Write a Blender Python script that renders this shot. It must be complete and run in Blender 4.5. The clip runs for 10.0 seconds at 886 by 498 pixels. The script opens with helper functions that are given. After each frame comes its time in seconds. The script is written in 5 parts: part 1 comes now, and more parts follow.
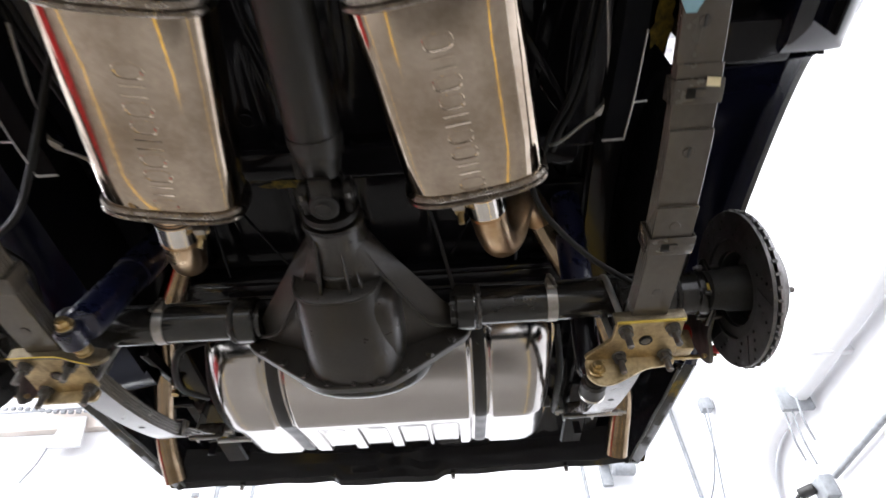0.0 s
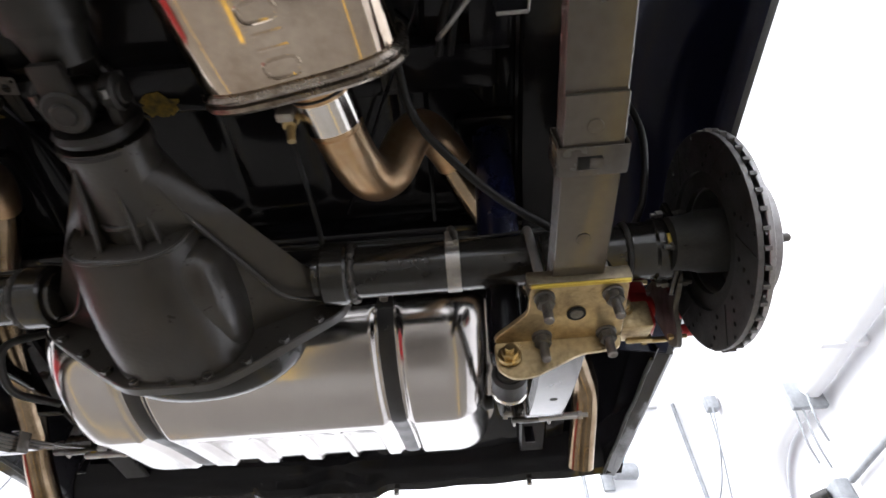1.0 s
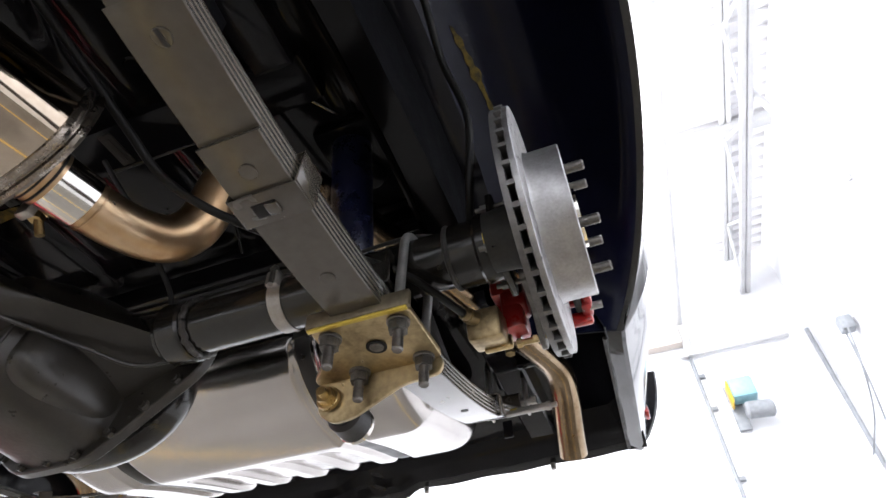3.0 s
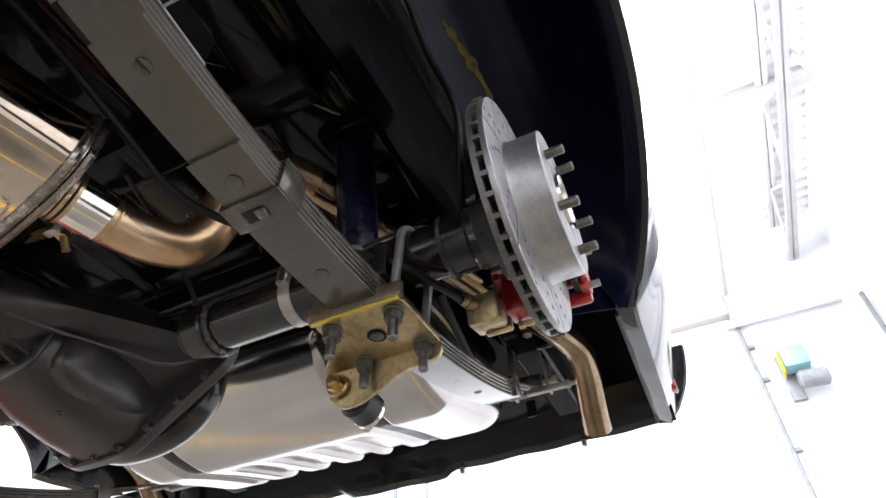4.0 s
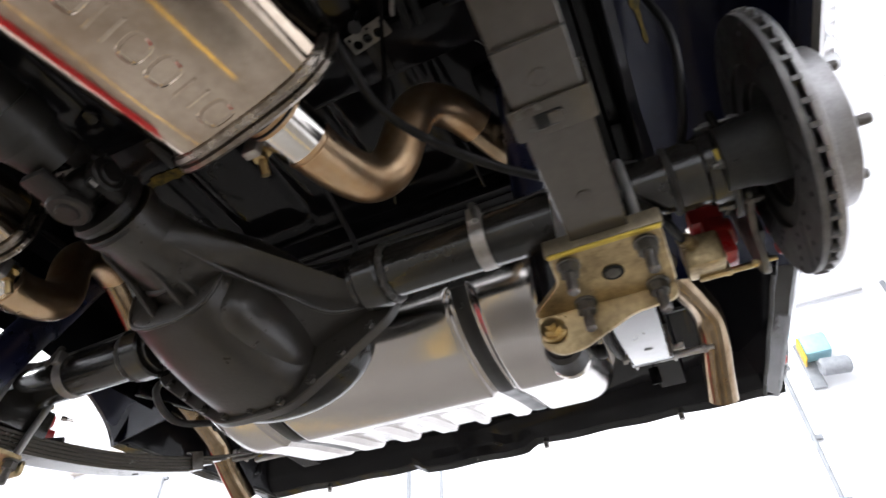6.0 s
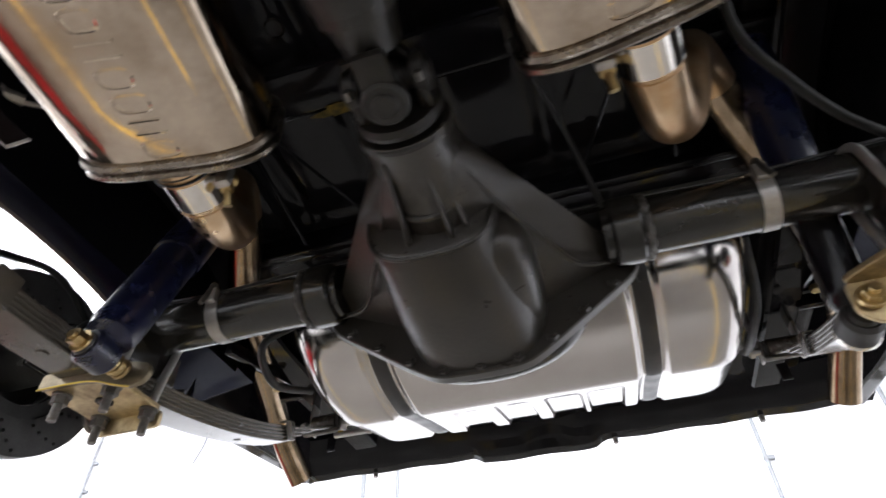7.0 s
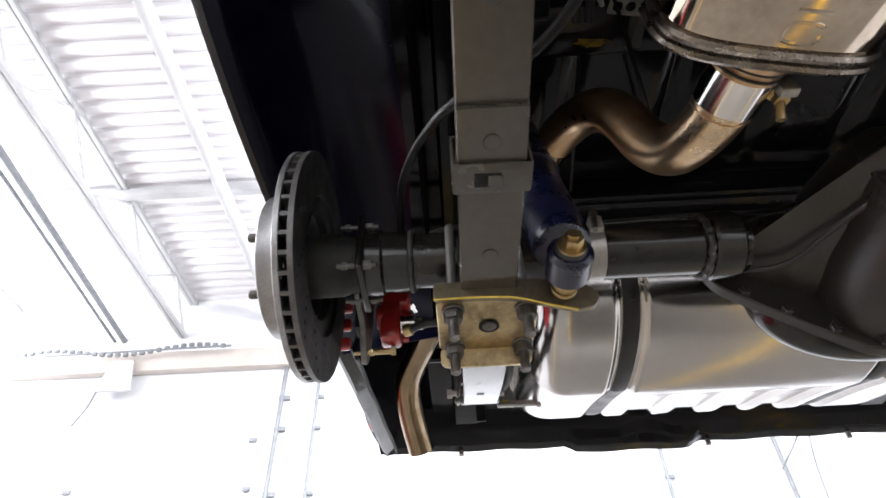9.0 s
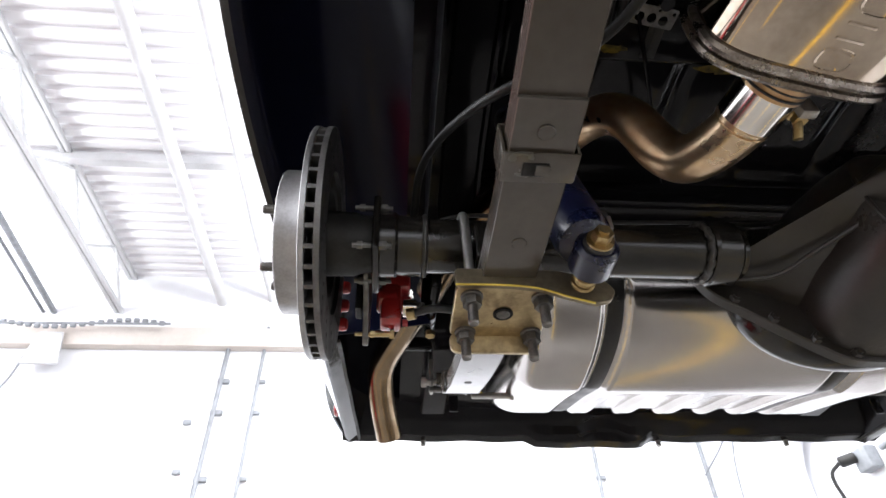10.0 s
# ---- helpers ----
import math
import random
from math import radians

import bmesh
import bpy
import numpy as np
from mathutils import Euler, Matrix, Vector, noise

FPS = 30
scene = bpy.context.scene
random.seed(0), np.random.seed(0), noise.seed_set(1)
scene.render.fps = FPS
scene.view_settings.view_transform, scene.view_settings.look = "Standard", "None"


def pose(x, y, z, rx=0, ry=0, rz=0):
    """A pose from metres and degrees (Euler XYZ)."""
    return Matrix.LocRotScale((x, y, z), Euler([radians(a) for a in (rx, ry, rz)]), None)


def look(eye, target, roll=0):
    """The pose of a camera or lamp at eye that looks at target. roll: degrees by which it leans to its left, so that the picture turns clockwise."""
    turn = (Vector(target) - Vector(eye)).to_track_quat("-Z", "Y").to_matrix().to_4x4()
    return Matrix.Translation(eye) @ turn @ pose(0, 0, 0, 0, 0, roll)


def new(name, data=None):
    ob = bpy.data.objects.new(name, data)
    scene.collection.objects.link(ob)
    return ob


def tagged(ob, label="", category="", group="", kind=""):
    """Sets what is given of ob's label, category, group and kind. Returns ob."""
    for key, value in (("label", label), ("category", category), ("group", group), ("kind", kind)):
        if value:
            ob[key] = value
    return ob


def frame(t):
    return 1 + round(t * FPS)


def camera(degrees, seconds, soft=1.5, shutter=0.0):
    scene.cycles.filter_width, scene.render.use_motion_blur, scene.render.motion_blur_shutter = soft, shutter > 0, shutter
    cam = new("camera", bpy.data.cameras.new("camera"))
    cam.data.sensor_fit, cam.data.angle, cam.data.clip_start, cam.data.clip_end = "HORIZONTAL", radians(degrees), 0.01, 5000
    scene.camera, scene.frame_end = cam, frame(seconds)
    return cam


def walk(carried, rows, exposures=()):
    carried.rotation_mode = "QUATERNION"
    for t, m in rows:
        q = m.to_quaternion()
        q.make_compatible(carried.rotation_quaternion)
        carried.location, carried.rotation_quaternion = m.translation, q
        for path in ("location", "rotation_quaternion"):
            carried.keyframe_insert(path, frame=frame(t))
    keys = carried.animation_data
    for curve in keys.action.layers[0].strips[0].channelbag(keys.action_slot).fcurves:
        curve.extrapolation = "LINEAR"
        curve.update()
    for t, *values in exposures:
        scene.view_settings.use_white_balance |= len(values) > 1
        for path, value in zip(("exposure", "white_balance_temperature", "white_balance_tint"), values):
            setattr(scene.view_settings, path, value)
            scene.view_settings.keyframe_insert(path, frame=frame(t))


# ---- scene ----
cam = camera(75.0, 10.0, shutter=0.35)
PATH = [
    (0, (0.195, -0.863, 1.138), (0.174, 0.494, 2.606), -2.9),
    (0.5, (0.306, -0.689, 1.219), (0.287, 0.665, 2.691), -3.1),
    (1, (0.399, -0.572, 1.307), (0.351, 0.778, 2.781), -3.0),
    (1.5, (0.522, -0.509, 1.377), (0.408, 0.843, 2.847), -3.2),
    (2, (0.657, -0.49, 1.406), (0.435, 0.871, 2.854), -3.1),
    (3.5, (0.839, -0.508, 1.387), (0.289, 0.83, 2.768), -2.1),
    (4, (0.869, -0.504, 1.377), (0.263, 0.823, 2.745), -2.0),
    (4.5, (0.884, -0.496, 1.368), (0.234, 0.811, 2.735), -1.8),
    (5, (0.862, -0.504, 1.37), (0.206, 0.805, 2.732), -2.3),
    (5.2, (0.828, -0.511, 1.378), (0.165, 0.804, 2.731), -2.1),
    (6.5, (0.362, -0.564, 1.377), (-0.145, 0.824, 2.724), -1.7),
    (7, (0.137, -0.589, 1.379), (-0.266, 0.83, 2.729), -1.8),
    (7.5, (-0.114, -0.582, 1.388), (-0.417, 0.871, 2.729), -2.2),
    (8, (-0.321, -0.577, 1.4), (-0.544, 0.887, 2.744), -1.9),
    (8.5, (-0.487, -0.584, 1.403), (-0.61, 0.896, 2.743), -2.2),
    (9, (-0.587, -0.582, 1.395), (-0.612, 0.905, 2.732), -2.3),
    (9.5, (-0.641, -0.573, 1.383), (-0.577, 0.92, 2.713), -2.1),
    (10, (-0.676, -0.578, 1.384), (-0.52, 0.917, 2.703), -2.4),
]
walk(cam, [(t, look(eye, target, roll)) for t, eye, target, roll in PATH])

# ---- world and light ----
world = bpy.data.worlds.new("hall_air")
scene.world = world
world.use_nodes = True
world.node_tree.nodes["Background"].inputs["Color"].default_value = (1.0, 0.98, 0.96, 1)
world.node_tree.nodes["Background"].inputs["Strength"].default_value = 0.05
scene.view_settings.exposure = -1.3

HALL = dict(x0=-9.0, x1=2.84, y0=-9.0, y1=5.7, top=6.3)


def strip_light(x, y, z, sx, sy, watts):
    """A long unseen area light under the ceiling, shining down unless turned."""
    d = bpy.data.lights.new("unseen_hall_light", "AREA")
    d.shape, d.size, d.size_y, d.energy, d.color = "RECTANGLE", sx, sy, watts, (0.95, 0.972, 1.0)
    ob = new("unseen_hall_light", d)
    ob.location = (x, y, z)
    return ob


LAMP_W, UP_W = 620, 760
for lx in (-6.6, -1.5, 1.2):
    for ly in (-6.5, -2.0, 2.6):
        strip_light(lx, ly, 5.55, 0.9, 2.6, LAMP_W * (0.75 if lx > 0 else 1.0))
# unseen lights over the car and the bays, added to brighten the white deck from below
for lx, ly in ((0.0, -6.0), (0.0, -1.5), (0.0, 3.2), (-6.9, -1.0), (-6.9, 3.6)):
    strip_light(lx, ly, 5.0, 1.2, 3.2, UP_W).rotation_euler = (math.pi, 0, 0)


# ---- materials ----
def mat(name, c1, c2=None, rough=0.5, rough2=None, metal=0.0, scale=20.0, bump=0.0, bscale=None, coat=0.0,
        stretch=(1, 1, 1), spec=0.5, vary=0.0):
    """Principled material with mottling at two scales, a varying gloss and a fine relief."""
    m = bpy.data.materials.new(name)
    m.use_nodes = True
    nt = m.node_tree
    N, L = nt.nodes, nt.links
    p = N["Principled BSDF"]
    c2 = c2 or tuple(v * 0.75 for v in c1)
    tc, mp = N.new("ShaderNodeTexCoord"), N.new("ShaderNodeMapping")
    mp.inputs["Scale"].default_value = stretch
    L.new(tc.outputs["Object"], mp.inputs["Vector"])
    big, small = N.new("ShaderNodeTexNoise"), N.new("ShaderNodeTexNoise")
    big.inputs["Scale"].default_value, big.inputs["Detail"].default_value = scale, 4
    small.inputs["Scale"].default_value, small.inputs["Detail"].default_value = scale * 9, 3
    for n in (big, small):
        L.new(mp.outputs["Vector"], n.inputs["Vector"])
    mixf = N.new("ShaderNodeMath")
    mixf.operation = "MULTIPLY_ADD"
    L.new(small.outputs["Fac"], mixf.inputs[0])
    mixf.inputs[1].default_value = 0.4
    L.new(big.outputs["Fac"], mixf.inputs[2])
    ramp = N.new("ShaderNodeValToRGB")
    ramp.color_ramp.elements[0].position, ramp.color_ramp.elements[1].position = 0.48, 0.92
    ramp.color_ramp.elements[0].color, ramp.color_ramp.elements[1].color = (*c1, 1), (*c2, 1)
    L.new(mixf.outputs[0], ramp.inputs["Fac"])
    col = ramp.outputs["Color"]
    if vary:
        oi, hs, mr = N.new("ShaderNodeObjectInfo"), N.new("ShaderNodeHueSaturation"), N.new("ShaderNodeMapRange")
        mr.inputs["To Min"].default_value, mr.inputs["To Max"].default_value = 1 - vary, 1 + vary
        L.new(oi.outputs["Random"], mr.inputs["Value"])
        L.new(mr.outputs["Result"], hs.inputs["Value"])
        L.new(col, hs.inputs["Color"])
        col = hs.outputs["Color"]
    L.new(col, p.inputs["Base Color"])
    mr = N.new("ShaderNodeMapRange")
    mr.inputs["To Min"].default_value, mr.inputs["To Max"].default_value = rough, rough2 if rough2 is not None else min(1, rough * 1.5)
    mr.inputs["From Min"].default_value, mr.inputs["From Max"].default_value = 0.45, 0.95
    L.new(mixf.outputs[0], mr.inputs["Value"])
    L.new(mr.outputs["Result"], p.inputs["Roughness"])
    p.inputs["Metallic"].default_value = metal
    p.inputs["Specular IOR Level"].default_value = spec
    if coat:
        p.inputs["Coat Weight"].default_value, p.inputs["Coat Roughness"].default_value = coat, 0.06
    if bump:
        bn, b = N.new("ShaderNodeTexNoise"), N.new("ShaderNodeBump")
        bn.inputs["Scale"].default_value, bn.inputs["Detail"].default_value = bscale or scale * 6, 3
        L.new(mp.outputs["Vector"], bn.inputs["Vector"])
        L.new(bn.outputs["Fac"], b.inputs["Height"])
        b.inputs["Strength"].default_value, b.inputs["Distance"].default_value = bump, 0.002
        L.new(b.outputs["Normal"], p.inputs["Normal"])
    return m


M = dict(
    muffler=mat("polished_stainless", (0.52, 0.438, 0.350), (0.30, 0.232, 0.170), 0.045, 0.15, 1.0, 11, 0.14, 12),
    seam=mat("rolled_stainless_seam", (0.34, 0.30, 0.26), (0.11, 0.09, 0.07), 0.18, 0.42, 1.0, 34, 0.5, 70),
    pipe=mat("heat_tinted_stainless", (0.58, 0.44, 0.29), (0.42, 0.25, 0.12), 0.25, 0.40, 1.0, 7, 0.06, 20),
    tail=mat("brushed_stainless", (0.33, 0.255, 0.175), (0.17, 0.115, 0.065), 0.10, 0.28, 1.0, 22, 0.12, 40),
    chrome=mat("bright_stainless", (0.75, 0.72, 0.68), (0.65, 0.61, 0.56), 0.08, 0.16, 1.0, 20, 0.04, 40),
    tank=mat("galvanised_bright_tank", (0.49, 0.465, 0.445), (0.43, 0.405, 0.385), 0.13, 0.21, 1.0, 6, 0.18, 9),
    axle=mat("satin_black_axle_paint", (0.0165, 0.0151, 0.0133), (0.0140, 0.0128, 0.0113), 0.13, 0.19, 0.0, 9, 0.03, 150),
    cast=mat("painted_cast_iron", (0.0228, 0.0198, 0.0165), (0.0165, 0.0142, 0.0118), 0.26, 0.42, 0.0, 18, 0.16, 160, spec=0.5),
    weld=mat("painted_weld_bead", (0.042, 0.038, 0.034), (0.02, 0.018, 0.016), 0.3, 0.5, 0.0, 60, 0.8, 220),
    spring=mat("grey_spring_steel_paint", (0.066, 0.057, 0.046), (0.046, 0.039, 0.031), 0.17, 0.30, 0.0, 10, 0.06, 240, coat=0.35),
    zinc=mat("yellow_zinc_plate", (0.60, 0.47, 0.26), (0.22, 0.165, 0.09), 0.24, 0.50, 0.85, 15, 0.10, 160),
    brass=mat("yellow_zinc_bolt", (0.56, 0.43, 0.22), (0.34, 0.25, 0.12), 0.25, 0.4, 1.0, 60),
    steel=mat("grey_bolt_steel", (0.19, 0.185, 0.175), (0.10, 0.096, 0.09), 0.34, 0.5, 0.9, 60, 0.2, 500),
    thread=mat("threaded_stud_steel", (0.20, 0.185, 0.17), (0.10, 0.095, 0.09), 0.38, 0.5, 0.9, 60),
    ubolt=mat("zinc_u_bolt", (0.52, 0.51, 0.49), (0.38, 0.37, 0.35), 0.30, 0.45, 0.8, 40),
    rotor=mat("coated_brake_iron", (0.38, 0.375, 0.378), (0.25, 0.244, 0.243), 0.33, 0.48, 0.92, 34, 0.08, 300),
    # rim and vane iron, darkened for the shadow in the vent slots
    rotor_rim=mat("shaded_rotor_rim_iron", (0.17, 0.166, 0.163), (0.10, 0.097, 0.095), 0.40, 0.58, 0.7, 30, 0.08, 300),
    # shade inside rotor and hat put into the colour; dark pads share it
    rotor_in=mat("shaded_dark_brake_iron", (0.035, 0.034, 0.033), (0.02, 0.02, 0.019), 0.5, 0.7, 0.4, 24),
    zinc_dull=mat("dull_brown_zinc", (0.27, 0.225, 0.15), (0.14, 0.115, 0.08), 0.34, 0.55, 0.8, 18, 0.12, 160),
    lip=mat("bright_yellow_zinc_edge", (0.62, 0.47, 0.07), (0.46, 0.33, 0.06), 0.35, 0.5, 0.5, 40),
    # rotor iron darkened for the shade on its inward side
    rotor_back=mat("shaded_rotor_face_iron", (0.050, 0.048, 0.047), (0.032, 0.031, 0.030), 0.38, 0.6, 0.6, 30, 0.08, 300),
    cable=mat("black_cable_sheath", (0.006, 0.0055, 0.005), (0.004, 0.0038, 0.0035), 0.42, 0.55, 0.0, 40, 0.1, 200, spec=0.22),
    flange=mat("lumpy_black_sealer", (0.0060, 0.0056, 0.0054), (0.016, 0.013, 0.009), 0.04, 0.16, 0.0, 20, 0.40, 20, spec=0.5, stretch=(1, 0.5, 1)),
    red=mat("red_caliper_paint", (0.42, 0.018, 0.016), (0.30, 0.012, 0.012), 0.25, 0.4, 0.0, 30, 0.15, 200, coat=0.4),
    blue=mat("dark_blue_shock_paint", (0.004, 0.006, 0.024), (0.003, 0.004, 0.016), 0.22, 0.38, 0.0, 30, 0.05, 120, coat=0.15),
    rubber=mat("black_rubber", (0.018, 0.017, 0.016), (0.011, 0.011, 0.011), 0.45, 0.65, 0.0, 40, 0.1, 200),
    strap=mat("black_tank_strap", (0.016, 0.015, 0.015), (0.010, 0.010, 0.010), 0.30, 0.5, 0.0, 20, 0.05, 100),
    shaft=mat("semi_gloss_black_shaft", (0.0150, 0.0140, 0.0128), (0.0105, 0.0098, 0.0090), 0.28, 0.5, 0.0, 14, 0.05, 80, spec=0.4),
    yoke=mat("dark_yoke_iron", (0.0095, 0.0082, 0.0070), (0.0060, 0.0052, 0.0046), 0.34, 0.55, 0.0, 40, 0.25, 120, spec=0.35),
    under=mat("gloss_black_underbody", (0.0088, 0.0085, 0.0100), (0.0055, 0.0054, 0.0068), 0.05, 0.15, 0.0, 7, 0.12, 22, coat=0.0, spec=0.16),
    paint=mat("black_navy_body_paint", (0.0025, 0.003, 0.008), (0.002, 0.0025, 0.006), 0.06, 0.12, 0.0, 4, 0.0, coat=0.6, spec=0.4),
    arch=mat("navy_black_arch_paint", (0.0042, 0.0050, 0.0150), (0.0032, 0.0038, 0.0105), 0.08, 0.20, 0.0, 6, 0.10, 18, spec=0.11),
    seal=mat("black_seam_sealer", (0.007, 0.006, 0.006), (0.02, 0.018, 0.012), 0.4, 0.7, 0.0, 40, 0.5, 120),
    primer=mat("yellow_primer_overspray", (0.17, 0.115, 0.008), (0.020, 0.016, 0.006), 0.5, 0.65, 0.0, 70, 0.1, 200, spec=0.2),
    galv=mat("bare_shackle_steel", (0.42, 0.41, 0.39), (0.30, 0.28, 0.26), 0.3, 0.45, 0.8, 40, 0.1, 200),
    light=mat("pale_blue_plastic", (0.30, 0.55, 0.62), (0.24, 0.45, 0.52), 0.4, 0.5, 0.0, 20),
    lamp_red=mat("red_lens", (0.55, 0.02, 0.02), (0.40, 0.012, 0.012), 0.12, 0.2, 0.0, 10, coat=0.6),
    wall=mat("white_wall_paint", (0.82, 0.825, 0.85), (0.775, 0.78, 0.805), 0.6, 0.75, 0.0, 1.5, 0.05, 60),
    deck=mat("white_deck_paint", (0.84, 0.83, 0.85), (0.79, 0.78, 0.80), 0.5, 0.65, 0.0, 2, 0.03, 40),
    truss=mat("white_joist_paint", (0.62, 0.62, 0.63), (0.54, 0.54, 0.55), 0.45, 0.6, 0.0, 5, 0.05, 60),
    beam=mat("cream_beam_paint", (0.66, 0.60, 0.55), (0.58, 0.52, 0.47), 0.5, 0.65, 0.0, 3, 0.05, 60),
    conduit=mat("galvanised_conduit", (0.28, 0.295, 0.315), (0.20, 0.21, 0.225), 0.45, 0.6, 0.0, 20, 0.05, 100),
    floor=mat("tan_grey_floor_coat", (0.122, 0.112, 0.100), (0.096, 0.088, 0.078), 0.32, 0.5, 0.0, 1.2, 0.04, 30),
    line=mat("yellow_floor_line", (0.66, 0.42, 0.02), (0.58, 0.36, 0.02), 0.4, 0.55, 0.0, 4),
    redpaint=mat("red_cabinet_paint", (0.32, 0.010, 0.016), (0.26, 0.007, 0.012), 0.25, 0.4, 0.0, 3, coat=0.4),
    # gloss black made dull and darker in place of its dark reflections
    dulled_black=mat("dulled_gloss_black", (0.0028, 0.0030, 0.0042), (0.0050, 0.0050, 0.0056), 0.50, 0.70, 0.0, 16, 0.4, 60, spec=0.05),
    tape=mat("pale_blue_tape", (0.28, 0.50, 0.58), (0.22, 0.42, 0.50), 0.6, 0.7, 0.0, 60),
    cream=mat("cream_paper_tag", (0.70, 0.62, 0.40), (0.60, 0.52, 0.3), 0.6, 0.7, 0.0, 60),
)

# ---- mesh helpers ----
WORLD = {}


def thing(name, base, label, category, group="", kind=""):
    ob = new(name)
    ob.location = base
    ob.empty_display_size = 0.05
    WORLD[ob] = Vector(base)
    return tagged(ob, label, category, group, kind)


def part(name, bm, material, parent=None, label="", sharp=32.0, category="", group="", kind=""):
    """Links a bmesh (in world places) as one mesh object, under a thing or a part."""
    bmesh.ops.recalc_face_normals(bm, faces=bm.faces)
    lo = Vector([min(v.co[i] for v in bm.verts) for i in range(3)])
    hi = Vector([max(v.co[i] for v in bm.verts) for i in range(3)])
    c = (lo + hi) / 2
    if parent is None:
        c.z = lo.z
    for v in bm.verts:
        v.co -= c
    lim = radians(sharp)
    for f in bm.faces:
        f.smooth = True
    for e in bm.edges:
        if len(e.link_faces) == 2 and e.calc_face_angle(0) > lim:
            e.smooth = False
    me = bpy.data.meshes.new(name)
    bm.to_mesh(me)
    bm.free()
    me.materials.append(material)
    ob = new(name, me)
    if parent is not None:
        ob.parent = parent
        ob.location = c - WORLD[parent]
    else:
        ob.location = c
    WORLD[ob] = c
    return tagged(ob, label, category, group, kind)


def join(*bms):
    out = bms[0]
    for b in bms[1:]:
        me = bpy.data.meshes.new("tmp")
        b.to_mesh(me)
        out.from_mesh(me)
        bpy.data.meshes.remove(me)
        b.free()
    return out


def moved(bm, m):
    bmesh.ops.transform(bm, matrix=m, verts=bm.verts)
    return bm


def box(c, s, bevel=0.0, m=None, seg=2):
    bm = bmesh.new()
    bmesh.ops.create_cube(bm, size=1.0, matrix=Matrix.Diagonal((*s, 1)))
    if bevel:
        bmesh.ops.bevel(bm, geom=bm.edges[:], offset=bevel, segments=seg, affect="EDGES", profile=0.5)
    return moved(bm, Matrix.Translation(c) @ (m or Matrix()))


def catmull(pts, k=8):
    pts = [Vector(p) for p in pts]
    out = []
    ext = [pts[0] * 2 - pts[1], *pts, pts[-1] * 2 - pts[-2]]
    for i in range(1, len(ext) - 2):
        a, b, c, d = ext[i - 1:i + 3]
        for j in range(k):
            t = j / k
            out.append(0.5 * (2 * b + (c - a) * t + (2 * a - 5 * b + 4 * c - d) * t * t + (3 * b - a - 3 * c + d) * t ** 3))
    out.append(pts[-1])
    return out


def tube(pts, r, n=14, cap=True, hollow=0.0):
    """A round bar or pipe along points; r may be a list. hollow: wall thickness of an open far end."""
    pts = [Vector(p) for p in pts]
    rs = r if isinstance(r, (list, tuple)) else [r] * len(pts)
    bm = bmesh.new()
    rings, up = [], None
    for i, p in enumerate(pts):
        d = (pts[min(i + 1, len(pts) - 1)] - pts[max(i - 1, 0)]).normalized()
        if up is None:
            up = d.orthogonal().normalized()
        up = (up - d * up.dot(d)).normalized()
        w = d.cross(up)
        rings.append([bm.verts.new(p + rs[i] * (math.cos(a) * up + math.sin(a) * w)) for a in (2 * math.pi * k / n for k in range(n))])
    if hollow:
        d = (pts[-1] - pts[-2]).normalized()
        for rr, back in ((rs[-1] - hollow, 0), (rs[-1] - hollow, 0.06)):
            rings.append([bm.verts.new(pts[-1] - d * back + rr * (math.cos(a) * up + math.sin(a) * w)) for a in (2 * math.pi * k / n for k in range(n))])
    for a, b in zip(rings, rings[1:]):
        for k in range(n):
            bm.faces.new((a[k], a[(k + 1) % n], b[(k + 1) % n], b[k]))
    if cap:
        bm.faces.new(rings[0][::-1])
        bm.faces.new(rings[-1])
    return bm


def cyl(a, b, r, n=16, bevel=0.0):
    a, b = Vector(a), Vector(b)
    d = (b - a).normalized()
    if bevel:
        return tube([a, a + d * 1e-4, a + d * bevel, b - d * bevel, b - d * 1e-4, b], [r - bevel, r - bevel, r, r, r - bevel, r - bevel], n)
    return tube([a, b], r, n)


def hexnut(a, b, r):
    return cyl(a, b, r, 6)


def loft(rings, cap=True):
    bm = bmesh.new()
    vs = [[bm.verts.new(p) for p in ring] for ring in rings]
    n = len(vs[0])
    for a, b in zip(vs, vs[1:]):
        for k in range(n):
            bm.faces.new((a[k], a[(k + 1) % n], b[(k + 1) % n], b[k]))
    if cap:
        bm.faces.new(vs[0][::-1])
        bm.faces.new(vs[-1])
    return bm


def lathe_x(profile, cy, cz, n=64, closed=True):
    """Turns (x, r) pairs about an axle along x."""
    bm = bmesh.new()
    rings = [[bm.verts.new((x, cy + r * math.cos(2 * math.pi * k / n), cz + r * math.sin(2 * math.pi * k / n))) for k in range(n)] for x, r in profile]
    pairs = list(zip(rings, rings[1:])) + ([(rings[-1], rings[0])] if closed else [])
    for a, b in pairs:
        for k in range(n):
            bm.faces.new((a[k], a[(k + 1) % n], b[(k + 1) % n], b[k]))
    return bm


def slab(outline, z0, z1, bevel=0.0, m=None):
    """A plate from a plan outline (x, y), between two heights."""
    bm = bmesh.new()
    f = bm.faces.new([bm.verts.new((x, y, z0)) for x, y in outline])
    r = bmesh.ops.extrude_face_region(bm, geom=[f])
    for v in (g for g in r["geom"] if isinstance(g, bmesh.types.BMVert)):
        v.co.z = z1
    if bevel:
        bmesh.ops.bevel(bm, geom=bm.edges[:], offset=bevel, segments=1, affect="EDGES")
    return moved(bm, m) if m else bm


